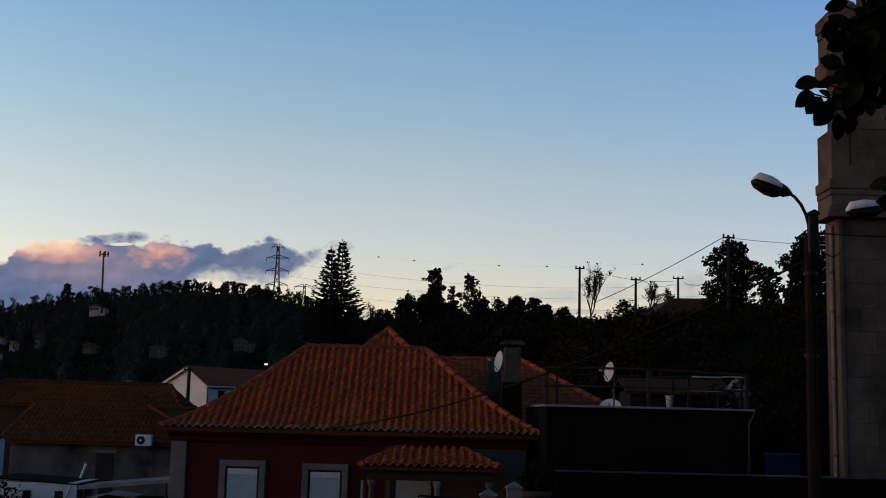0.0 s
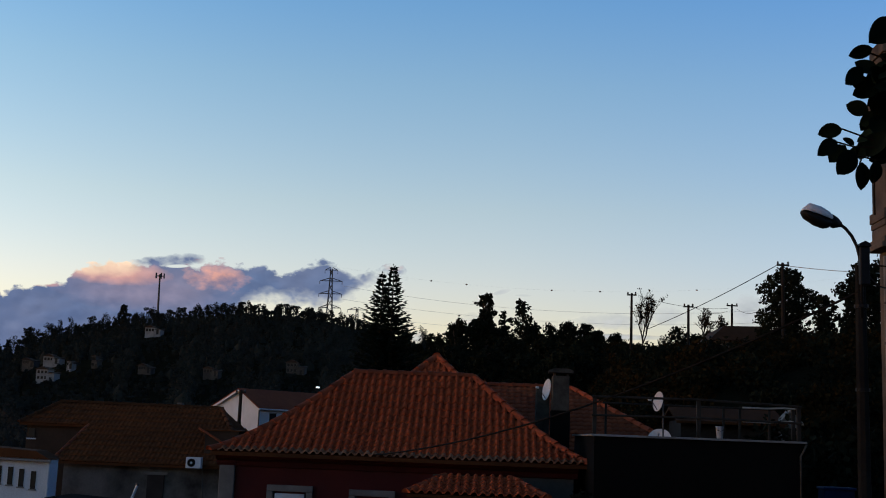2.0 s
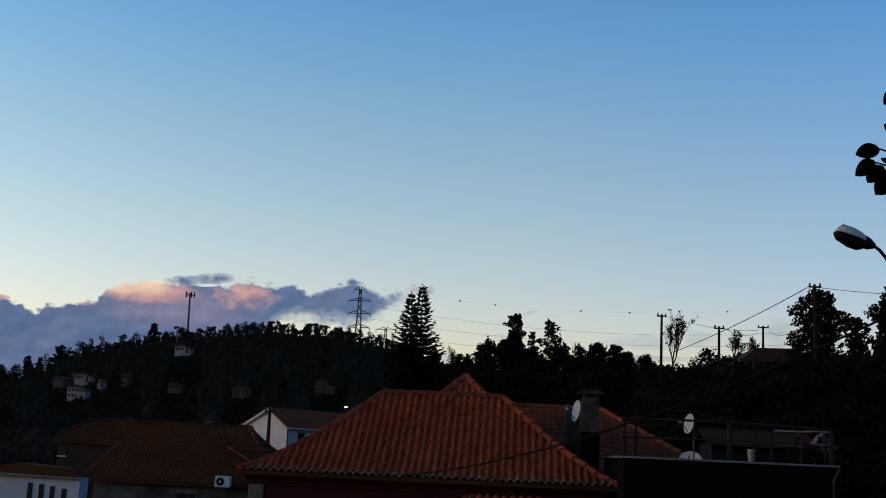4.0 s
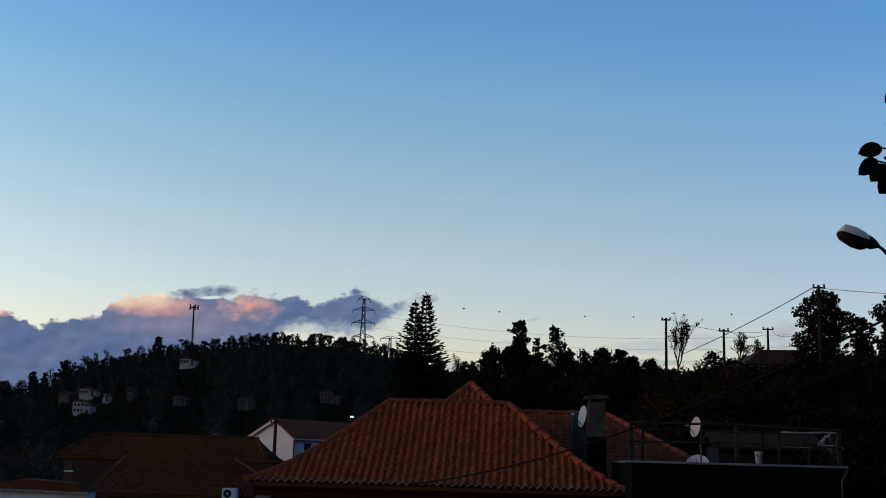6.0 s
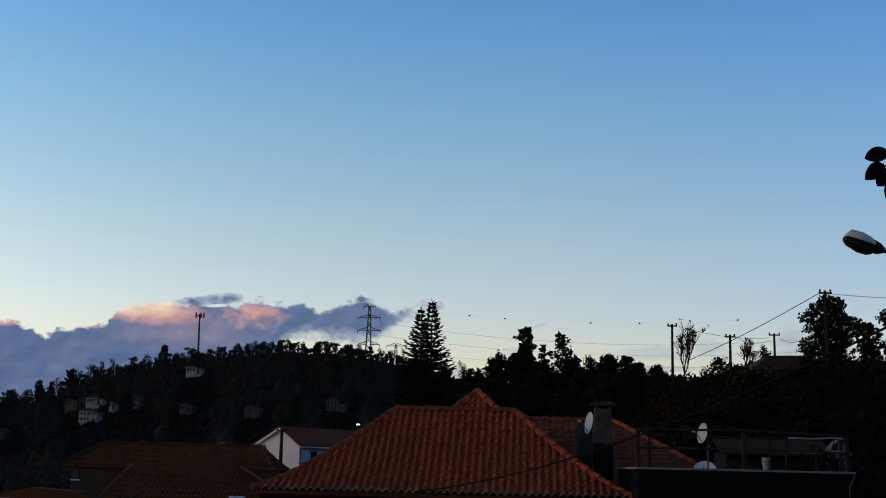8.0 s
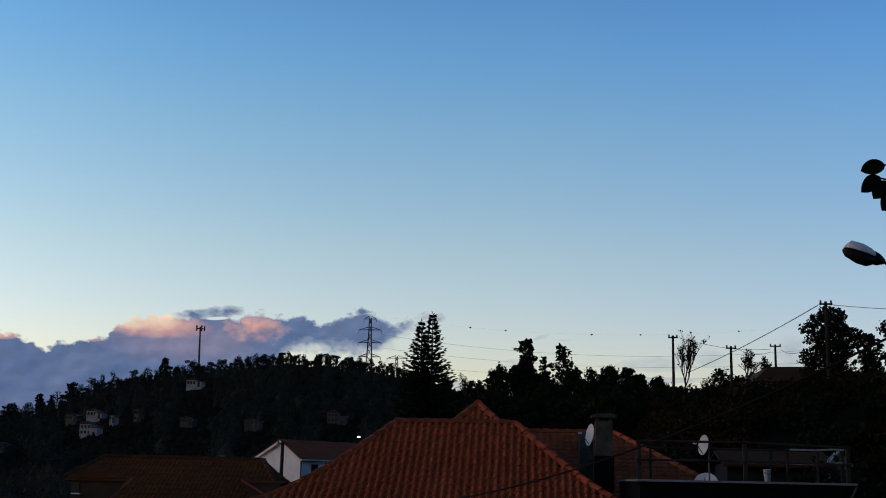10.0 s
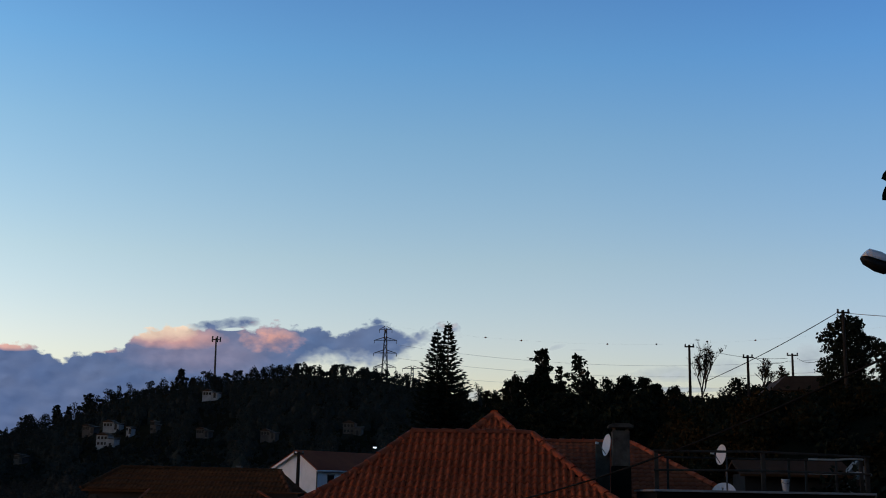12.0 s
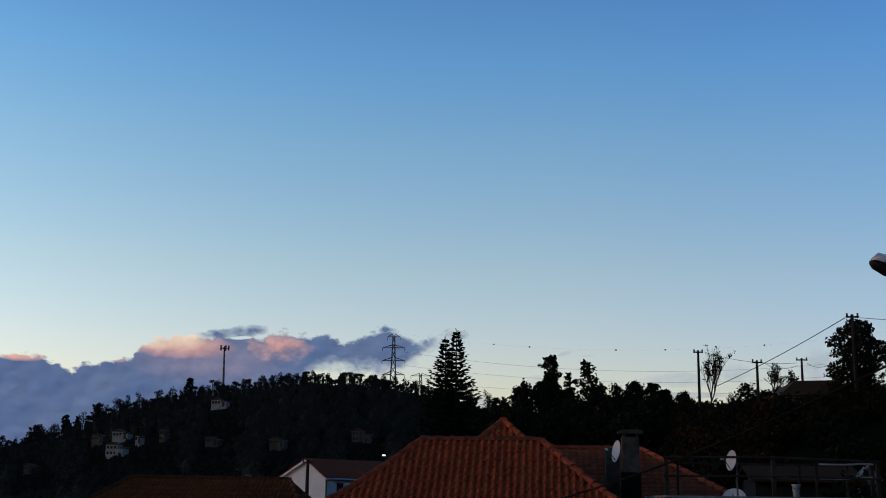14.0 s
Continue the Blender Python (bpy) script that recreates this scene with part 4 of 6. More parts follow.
def pole(name, x, y, z0, z1, label, arms=1, radius=0.11, category="utility pole", wide=0.7):
    top = thing(name, label, category, (x, y, z0), "utility poles")
    part("shaft", tube([(x, y, z0 - 0.5), (x, y, z1)], [radius * 1.25, radius * 0.85], 8), M_WOODPOLE, top)
    for k in range(arms):
        z = z1 - 0.18 - 0.45 * k
        part("crossarm", box(x - wide, x + wide, y - 0.09, y - 0.02, z, z + 0.09, 0.0), M_WOODPOLE, top)
        for sx in (-wide + 0.06, wide - 0.06):
            part("insulator", lathe([(0.035, z + 0.09), (0.06, z + 0.13), (0.045, z + 0.17), (0.055, z + 0.21), (0.02, z + 0.24)], (x + sx, y - 0.055, 0), 8), M_METAL, top)
    return top


def wire(name, pts, radius, label, category="cable"):
    ob = part(name, tube(pts, radius, 5, cap=False), M_LINE if radius > 0.05 or radius == 0.018 else M_BLACK, None)
    return tagged(ob, label, category)


pole("utility_pole", -17.1, 80, -3.7, 2.5, "dark wooden pole before a white house", 1, 0.13, wide=0.35)

# ---- poles and wires on the scrubby rise ----
for x, y, z1, r in ((9.26, 78, 9.85, 0.085), (12.37, 74, 8.72, 0.085), (18.34, 90, 10.75, 0.09), (14.85, 60, 9.42, 0.085)):
    pole("utility_pole", x, y, float(height(x, y)), z1, "dark wooden utility pole with a crossarm on a scrubby rise", 1, r, wide=0.32 if y < 80 else 0.42)
wire("overhead_wire", sag((14.5, 60, 9.25), (9.9, 76, 7.2), 0.15), 0.022, "black overhead wire slung between utility poles")
wire("overhead_wire", sag((15.2, 60, 9.25), (21.0, 57, 8.6), 0.1), 0.018, "black overhead wire slung between utility poles")
wire("overhead_wire", sag((18.0, 90, 10.4), (9.7, 78, 9.7), 0.3), 0.014, "thin overhead wire between utility poles")
wire("overhead_wire", sag((18.7, 90, 10.4), (15.2, 60, 8.5), 0.9), 0.014, "thin overhead wire between utility poles")
wire("overhead_wire", sag((12.7, 74, 8.6), (18.0, 90, 10.2), 0.3), 0.014, "thin overhead wire between utility poles")

barn = thing("barn", "low stone barn with a weathered tile roof on the rise", "barn", (14.9, 70, 5.5))
part("wall", box(13.4, 16.3, 70, 74, 3.5, 6.55), M_OLDWALL, barn)
part("roof", prism([(13.0, 6.3), (13.75, 7.02), (16.3, 7.06), (16.75, 6.25), (16.75, 6.15), (13.0, 6.2)], "y", 69.6, 74.4), M_CHEEK, barn)
part("doorway", box(15.2, 15.8, 69.95, 70.02, 4.5, 6.1), M_FRAME, barn)

# ---- hilltop mast, lattice pylon and its lines ----
mast = thing("phone_mast", "slender hilltop phone mast with antenna panels", "mast", (-219, 750, 50))
part("shaft", tube([(-219, 750, 52), (-219.9, 750, 96.4)], [0.9, 0.5], 10), M_STEEL, mast)
part("platform", tube([(-219.9, 750, 94.9), (-219.9, 750, 95.3)], 2.0, 12), M_STEEL, mast)
for k in range(5):
    a = 2 * math.pi * k / 5 + 0.3
    cx, cy = -219.9 + 2.8 * math.cos(a), 750 + 2.8 * math.sin(a)
    pn = part("antenna_panel", box(cx - 0.45, cx + 0.45, cy - 0.3, cy + 0.3, 93.7, 97.0, 0.05), M_STEEL, mast)
    part("bracket", tube([(-219.9, 750, 95.1), (cx, cy, 95.1)], 0.25, 6), M_STEEL, pn)


def pylon(x, y, z0, z1, arms, half, label):
    top = thing("pylon", label, "pylon", (x, y, z0))
    h = z1 - z0

    def wide(z):
        t = (z - z0) / h
        return half * (1 - t) ** 1.3 + 0.75
    levels = [z0 + h * k / 11 for k in range(12)]
    corners = [(-1, -1), (1, -1), (1, 1), (-1, 1)]
    for sx, sy in corners:
        part("leg", tube([(x + sx * wide(z), y + sy * wide(z), z) for z in levels], 0.28, 5), M_STEEL, top)
    for i, (za, zb) in enumerate(zip(levels, levels[1:])):
        bm = bmesh.new()
        for k in range(4):
            (ax, ay), (bx, by) = corners[k], corners[(k + 1) % 4]
            tube([(x + ax * wide(za), y + ay * wide(za), za), (x + bx * wide(zb), y + by * wide(zb), zb)], 0.16, 4, bm)
            tube([(x + bx * wide(za), y + by * wide(za), za), (x + ax * wide(zb), y + ay * wide(zb), zb)], 0.16, 4, bm)
        part("bracing", bm, M_STEEL, top)
    for t, reach in arms:
        z = z0 + h * t
        for s in (-1, 1):
            bm = bmesh.new()
            tip = (x + s * reach, y, z - 0.2)
            for sy in (-1, 1):
                tube([(x + s * wide(z), y + sy * wide(z), z), tip], 0.2, 4, bm)
                tube([(x + s * wide(z), y + sy * wide(z), z + 2.2), tip], 0.2, 4, bm)
            tube([tip, (tip[0], tip[1], tip[2] - 2.6)], 0.22, 5, bm)
            part("crossarm", bm, M_STEEL, top)
    return top


pylon(-128.3, 900, float(height(-128.3, 900)) - 1, 124.3, ((0.985, 5.0), (0.856, 8.8), (0.706, 9.0), (0.541, 8.8)), 3.2, "tall grey lattice transmission pylon on a wooded hill")
pylon(-118.5, 1000, float(height(-118.5, 1000)) - 1, 104.5, ((0.97, 8.5),), 4.0, "second lattice pylon top above the trees")


def line_through(rows, dist, az_end=22.0):
    """A power line whose bearing and height run smoothly through three rows of degrees."""
    (a0, e0), (a1, e1), (a2, e2) = rows
    pts = []
    for k in range(41):
        a = a0 + (az_end - a0) * k / 40
        e = e0 * (a - a1) * (a - a2) / ((a0 - a1) * (a0 - a2)) + e1 * (a - a0) * (a - a2) / ((a1 - a0) * (a1 - a2)) + e2 * (a - a0) * (a - a1) / ((a2 - a0) * (a2 - a1))
        pts.append((dist * math.tan(radians(a)), dist, dist / math.cos(radians(a)) * math.tan(radians(e))))
    return pts


for rows in (((-7.58, 6.98), (-1.56, 6.36), (6.57, 6.10)), ((-7.58, 6.33), (-1.53, 5.80), (6.58, 5.57)), ((-7.58, 5.63), (-1.5, 5.2), (6.6, 5.02))):
    wire("power_line", line_through(rows, 900), 0.085, "high-voltage conductor sagging from a lattice pylon")
earth = ((-8.0, 7.9), (2.8, 7.14), (9.81, 7.28))
wire("power_line", line_through(earth, 900), 0.018, "thin earth wire strung over the conductors")
for a in (-3.17, -1.41, 2.8, 5.16, 9.81):
    e = [p for p in line_through(earth, 900)]
    x = 900 * math.tan(radians(a))
    z = np.interp(x, [p[0] for p in e], [p[2] for p in e])
    ball = thing("marker_ball", "dark round aircraft warning ball on a power line", "marker ball", (x, 900, float(z)), "warning balls on the line")
    part("shell", lathe([(0.25, -0.6), (0.55, -0.35), (0.66, 0), (0.55, 0.35), (0.25, 0.6)], (x, 900, float(z)), 12), M_ORANGE, ball, "", True)
    part("clamp", tube([(x - 1.1, 900, float(z)), (x + 1.1, 900, float(z))], 0.12, 6), M_STEEL, ball)

# ---- helicopter hanging far off over the trees ----
HX, HY, HZ, HS = -9.6, 600, 67.4, 0.55
heli = thing("helicopter", "small dark helicopter in flight above far trees", "helicopter", (HX, HY, HZ))
HM = Matrix.Translation((HX, HY, HZ)) @ Matrix.Rotation(radians(-9), 4, "Y") @ Matrix.Scale(HS, 4)
part("fuselage", turned(lathe([(0.1, -2.2), (0.6, -1.9), (0.95, -1.0), (1.0, 0.2), (0.7, 1.4), (0.32, 2.3), (0.22, 5.0)], (0, 0, 0), 12, Matrix.Rotation(radians(90), 4, "Y")), HM), M_BLACK, heli, "dark fuselage", True)
part("tail_fin", turned(prism([(4.6, 0.0), (5.3, 1.5), (5.8, 1.5), (5.2, 0.0)], "y", -0.1, 0.1), HM), M_BLACK, heli)
part("rotor_mast", turned(tube([(-0.1, 0, 0.9), (-0.1, 0, 1.6)], 0.16, 6), HM), M_BLACK, heli)
for s in (-1, 1):
    part("rotor_blade", turned(box(-0.1, -0.1 + s * 3.6, -0.2, 0.2, 1.6, 1.68), HM), M_BLACK, heli)
    part("skid", turned(tube([(-1.8, s * 0.9, -1.45), (1.5, s * 0.9, -1.45)], 0.1, 6), HM), M_BLACK, heli)


# ---- trees ----
def leaf_cloud(rng, clumps, count, size, aspect=1.6):
    """Many small loose leaves, gathered in clumps: rows of centre x, y, z and radii rx, ry, rz."""
    c = np.array(clumps, float)
    vol = (c[:, 3] * c[:, 4] * c[:, 5]) ** 0.67
    pick = rng.choice(len(c), count, p=vol / vol.sum())
    d = rng.normal(size=(count, 3))
    d /= np.linalg.norm(d, axis=1)[:, None]
    r = rng.uniform(0.25, 1.0, count) ** 0.5 * (1 + 0.18 * rng.normal(size=count))
    p = c[pick, :3] + d * r[:, None] * c[pick, 3:]
    a = rng.normal(size=(count, 3))
    a /= np.linalg.norm(a, axis=1)[:, None]
    b = np.cross(a, rng.normal(size=(count, 3)))
    b /= np.linalg.norm(b, axis=1)[:, None]
    s = size * rng.uniform(0.6, 1.4, count)[:, None]
    v = np.empty((count, 4, 3))
    v[:, 0], v[:, 1], v[:, 2], v[:, 3] = p - a * s * aspect / 2, p + b * s / 2, p + a * s * aspect / 2, p - b * s / 2
    return v.reshape(-1, 3), np.arange(count * 4).reshape(-1, 4)


def quads(name, v, f, material, parent, label="", kind=""):
    me = bpy.data.meshes.new(name)
    me.from_pydata(v.tolist(), [], f.tolist())
    me.materials.append(material)
    ob = new(name, me)
    keep_place(ob, parent)
    return tagged(ob, label, kind=kind)


def tree(x, y, z0, top, wide, form, seed, label, leaves=2600, size=0.34, material=None, bare=0.35, name="tree"):
    """A tapered trunk with limbs and a crown of loose leaves. form: cone, round, tall or open."""
    rng = np.random.default_rng(seed)
    h = top - z0
    t = thing(name, label, "tree", (x, y, z0))
    trunk = [(x + 0.03 * h * math.sin(k * 1.3 + seed) * k / 6, y, z0 - 0.3 + (h * 0.92 + 0.3) * k / 6) for k in range(7)]
    bm = tube(trunk, [0.028 * h * (1 - 0.15 * k) for k in range(7)], 7)
    clumps = []
    start = z0 + h * bare
    n = {"cone": 44, "round": 50, "tall": 40, "open": 30}[form]
    for k in range(n):
        f = (k + 0.5) / n
        zc = start + (top - start) * f
        if form == "cone":
            reach = wide * (1 - f) ** 0.7 + 0.1
        elif form == "tall":
            reach = wide * (0.75 + 0.3 * math.sin(f * 9 + seed)) * (1 - 0.6 * f)
        else:
            reach = wide * math.sqrt(max(0.03, 1 - (2 * f - 0.85) ** 2 / 1.4))
        a = k * 2.4 + seed
        off = reach * rng.uniform(0.3, 1.0)
        cx, cy = x + off * math.cos(a), y + off * math.sin(a)
        rr = wide * rng.uniform(0.26, 0.44) * (0.45 + 0.55 * (1 - f)) if form in ("cone", "tall") else wide * rng.uniform(0.2, 0.42)
        clumps.append((cx, cy, zc, rr, rr, rr * rng.uniform(0.6, 0.9)))
        base = Vector((x, y, zc - 0.6 * off))
        tube([base, base.lerp(Vector((cx, cy, zc)), 0.55) + Vector((0, 0, 0.1)), (cx, cy, zc)], [0.012 * h * (1 - 0.6 * f), 0.008 * h, 0.003 * h], 5, bm)
    if form in ("cone", "tall", "open"):
        for k in range(9):
            f = (k + 0.5) / 9
            core = wide * (0.5 if form == "open" else 0.75) * ((1 - f) ** 0.7 + 0.06)
            clumps.append((x + 0.1 * wide * math.sin(3 * k + seed), y, start + (top - start) * f, core, core, (top - start) / 13))
        clumps.append((x, y, top - 0.05 * h, wide * 0.12, wide * 0.12, 0.05 * h))
    part("trunk", bm, M_BARK, t, "trunk with limbs")
    v, f = leaf_cloud(rng, clumps, leaves, size)
    quads("crown", v, f, material or M_LEAFMID, t, "loose crown of small leaves")
    return t


def fir(x, y, z0, top, spread, seed, label):
    rng = random.Random(seed)
    h = top - z0
    t = thing("fir_tree", label, "tree", (x, y, z0))
    part("trunk", tube([(x, y, z0 - 0.3), (x, y, z0 + h * 0.5), (x, y, top)], [0.22, 0.12, 0.015], 8), M_BARK, t, "straight trunk")
    vs, fs = [], []

    def spray(p, d, long, wide):
        """A flat pointed spray of needles."""
        side = d.cross(Vector((rng.uniform(-1, 1), rng.uniform(-1, 1), rng.uniform(0.2, 1)))).normalized() * wide
        k = len(vs)
        vs.extend([p, p + d * long * 0.45 + side, p + d * long, p + d * long * 0.45 - side])
        fs.append((k, k + 1, k + 2, k + 3))
    z = z0 + h * 0.10
    while z < top - 0.12:
        f = (z - z0) / h
        reach = spread * (1 - f) + 0.04
        n = 7 + int(6 * (1 - f))
        a0 = rng.uniform(0, 6.28)
        for k in range(n):
            a = a0 + 6.283 * k / n + rng.uniform(-0.25, 0.25)
            r = reach * rng.uniform(0.62, 1.15)
            out = Vector((math.cos(a), math.sin(a), 0))
            droop = 0.32 - 0.55 * f
            steps = max(3, int(r / 0.17))
            for s in range(steps):
                q = (s + 0.4) / steps
                p = Vector((x, y, z)) + out * r * q + Vector((0, 0, -droop * r * q + 0.22 * r * q * q + rng.uniform(-0.03, 0.03)))
                ln = 0.42 * (1.1 - 0.5 * q) * (0.5 + 0.5 * min(1, r))
                for w in (-0.85, -0.35, 0.35, 0.85):
                    d = (out + Vector((-out.y, out.x, 0)) * w + Vector((0, 0, rng.uniform(-0.35, 0.2)))).normalized()
                    spray(p, d, ln * rng.uniform(0.7, 1.2), 0.07)
            tip = Vector((x, y, z)) + out * r + Vector((0, 0, (-droop + 0.22) * r))
            spray(tip - out * 0.1, (out + Vector((0, 0, 0.25))).normalized(), 0.32, 0.06)
        z += 0.20 + 0.14 * (1 - f) + rng.uniform(0, 0.08)
    for k in range(6):
        spray(Vector((x, y, top - 0.25 + k * 0.05)), Vector((math.cos(k * 2.1), math.sin(k * 2.1), 0.9)).normalized(), 0.2, 0.03)
    piece("foliage", vs, fs, M_NEEDLE, t, "dense drooping needle boughs")
    return t


fir(-6.07, 70, GROUND, 10.05, 4.3, 3, "tall dark fir with drooping boughs beside its twin")
fir(-6.78, 70.6, GROUND, 9.75, 4.3, 11, "dark fir slightly shorter than its twin")

TREES = (  # x, y, top, half width, form, bare share of the trunk
    (-0.66, 105, 12.55, 1.05, "round", 0.55), (-0.75, 104, 10.9, 1.5, "round", 0.3), (-1.7, 104, 9.9, 2.0, "round", 0.2), (1.05, 106, 11.25, 0.95, "open", 0.42), (0.7, 105, 9.6, 1.6, "round", 0.2),
    (2.60, 104, 11.95, 2.7, "cone", 0.1), (3.6, 105, 9.9, 1.5, "round", 0.2), (-3.2, 103, 9.75, 1.7, "round", 0.2), (-3.05, 102, 10.15, 0.7, "cone", 0.3), (-4.6, 104, 8.7, 1.3, "round", 0.2),
    (-5.7, 108, 9.1, 1.0, "open", 0.35), (-8.2, 110, 9.15, 1.1, "open", 0.35), (-6.9, 110, 8.3, 1.2, "round", 0.2),
    (5.2, 106, 10.15, 1.2, "open", 0.35), (6.85, 107, 10.45, 1.25, "round", 0.45), (8.5, 107, 10.35, 1.1, "open", 0.35), (9.5, 107, 9.8, 1.0, "round", 0.45), (11.1, 106, 9.45, 1.15, "open", 0.3),
    (4.4, 109, 9.3, 1.7, "round", 0.2), (6.4, 110, 9.3, 2.0, "round", 0.2), (9.0, 110, 9.0, 2.1, "round", 0.2), (11.8, 108, 8.7, 1.6, "round", 0.2), (1.6, 98, 8.0, 2.6, "round", 0.1),
    (-3.2, 96, 6.9, 2.6, "round", 0.1), (4.6, 95, 7.6, 2.7, "round", 0.1), (-0.6, 90, 6.4, 2.6, "round", 0.1), (2.4, 86, 5.6, 2.5, "round", 0.1), (5.3, 84, 6.0, 2.4, "round", 0.1),
    (-2.9, 82, 4.9, 2.2, "round", 0.1), (-8.8, 92, 4.4, 2.4, "round", 0.1), (-10.8, 110, 4.6, 2.4, "round", 0.1), (7.0, 92, 7.5, 2.2, "round", 0.1), (-5.0, 98, 6.6, 2.2, "round", 0.1))
for i, (x, y, top, wd, form, bare) in enumerate(TREES):
    z0 = min(float(height(x, y)), top - 4.5)
    word = {"open": "thin-leaved open", "cone": "pointed conical", "round": "broad rounded"}[form]
    tree(x, y, z0, top, wd, form, 20 + i, word + " dark evergreen tree below a hillside", leaves=6000 if wd > 1.4 else 4200 if form != "open" else 2600,
         size=0.2 if wd > 1.4 else 0.15, bare=bare)

tree(15.5, 62, 4.2, 9.2, 1.3, "round", 61, "bushy dark tree growing around a utility pole", leaves=6500, size=0.11, bare=0.32)
tree(16.9, 60, 4.2, 7.7, 0.8, "open", 62, "ragged small tree on the rise", leaves=700, size=0.18)
tree(18.25, 58, 4.0, 9.2, 1.1, "round", 63, "dark leafy tree behind a street lamp", leaves=6000, size=0.11, bare=0.15)
tree(19.6, 60, 4.0, 9.5, 1.5, "round", 64, "dark leafy tree on the rise", leaves=6000, size=0.11, bare=0.1)
tree(12.95, 82, 6.0, 7.95, 0.85, "round", 67, "low round bush on the rise", leaves=650, size=0.13, bare=0.1)


def bare_tree(x, y, z0, top, seed, label, spread=0.35, leaves=160):
    rng = random.Random(seed)
    t = thing("bare_tree", label, "tree", (x, y, z0))
    bm = bmesh.new()
    tips = []

    def grow(p, d, long, r, depth):
        q = p + d * long
        tube([p, p.lerp(q, 0.5) + Vector((rng.uniform(-1, 1), rng.uniform(-1, 1), 0)) * long * 0.06, q], [r, r * 0.8, r * 0.6], 5 if depth < 2 else 3, bm)
        if depth > 1:
            tips.append(q)
        if depth >= 5:
            return
        for _ in range(4 if depth < 2 else 3 if depth < 4 else 2):
            e = (d + Vector((rng.uniform(-1, 1) * spread, rng.uniform(-1, 1) * spread, rng.uniform(0.05, 0.4)))).normalized()
            grow(p.lerp(q, rng.uniform(0.45, 1.0)), e, long * rng.uniform(0.6, 0.9), r * 0.62, depth + 1)
    h = top - z0
    grow(Vector((x, y, z0 - 0.2)), Vector((0.02, 0, 1)), h * 0.27, 0.075, 0)
    peak = max(v.co.z for v in bm.verts)
    bmesh.ops.scale(bm, vec=(1, 1, (top - z0) / (peak - z0)), verts=bm.verts, space=Matrix.Translation((0, 0, -z0)))
    part("crown", bm, M_TWIG, t, "bare upright branches")
    pick = [rng.choice(tips) for _ in range(60)]
    clumps = [(p.x, p.y, z0 + (p.z - z0) * (top - z0) / (peak - z0), 0.16, 0.16, 0.16) for p in pick]
    v, f = leaf_cloud(np.random.default_rng(seed), clumps, leaves, 0.09)
    quads("leaves", v, f, M_BRUSH, t, "few withered leaves")


bare_tree(9.75, 76, float(height(9.75, 76)), 9.9, 5, "nearly bare upright tree with a few withered leaves", 0.5, 480)
bare_tree(14.75, 82, float(height(14.75, 82)), 9.4, 6, "small spreading tree with sparse leaves beside a barn", 0.75, 420)
bare_tree(16.4, 84, float(height(16.4, 84)), 9.3, 7, "small thin tree with sparse leaves beside a barn", 0.6, 300)

# shrubs in the yards
for x, y, z0, r, s, lab in ((2.1, 25.0, -1.75, 0.34, 71, "small green shrub growing in a planter"), (-14.4, 39.2, -4.2, 0.72, 72, "dark bush beside a white outhouse"),
                            (10.0, 33.5, -1.9, 1.3, 73, "dark green bush beside the yard"), (8.9, 36.0, -1.6, 1.2, 74, "dark green bush beside the yard")):
    sh = thing("shrub", lab, "shrub", (x, y, z0))
    v, f = leaf_cloud(np.random.default_rng(s), [(x, y, z0 + r * 1.2, r, r, r), (x - r * 0.5, y, z0 + r * 0.8, r * 0.7, r * 0.7, r * 0.7), (x + r * 0.4, y, z0 + r * 0.7, r * 0.8, r * 0.7, r * 0.7)], 900, 0.12 * max(r, 0.5))
    quads("foliage", v, f, M_LEAFMID, sh)
    part("stem", tube([(x, y, z0 - 0.4), (x, y, z0 + r)], 0.03, 6), M_BARK, sh)


# scrub on the near rise
def scrub(seed, count, material, label, lo, hi, size):
    rng = np.random.default_rng(seed)
    clumps = []
    while len(clumps) < count:
        y = rng.uniform(36, 90)
        x = rng.uniform(4.5, 26) * y / 62
        if x < 4.2 + 0.02 * y or (y < 44 and x < 11):
            continue
        if rng.uniform() > 0.35 + 0.65 * (0.5 + 0.5 * math.sin(x * 0.9 + seed) * math.cos(y * 0.35)):
            continue
        r = rng.uniform(lo, hi)
        if y > 58:
            r *= 0.7
        clumps.append((x, y, float(height(x, y)) + r * 0.35, r * 1.2, r * 1.2, r))
    v, f = leaf_cloud(rng, clumps, count * 190, size)
    ob = quads("scrub", v, f, material, None, label, "stuff")
    tagged(ob, category="scrub")


scrub(81, 330, M_BRUSH, "dry brown and ochre scrub covering the rise", 0.35, 0.85, 0.13)
scrub(82, 260, M_LEAFMID, "dark green undergrowth covering the rise", 0.4, 0.95, 0.14)


# houses scattered on the far hillside
HILL_HOUSES = []


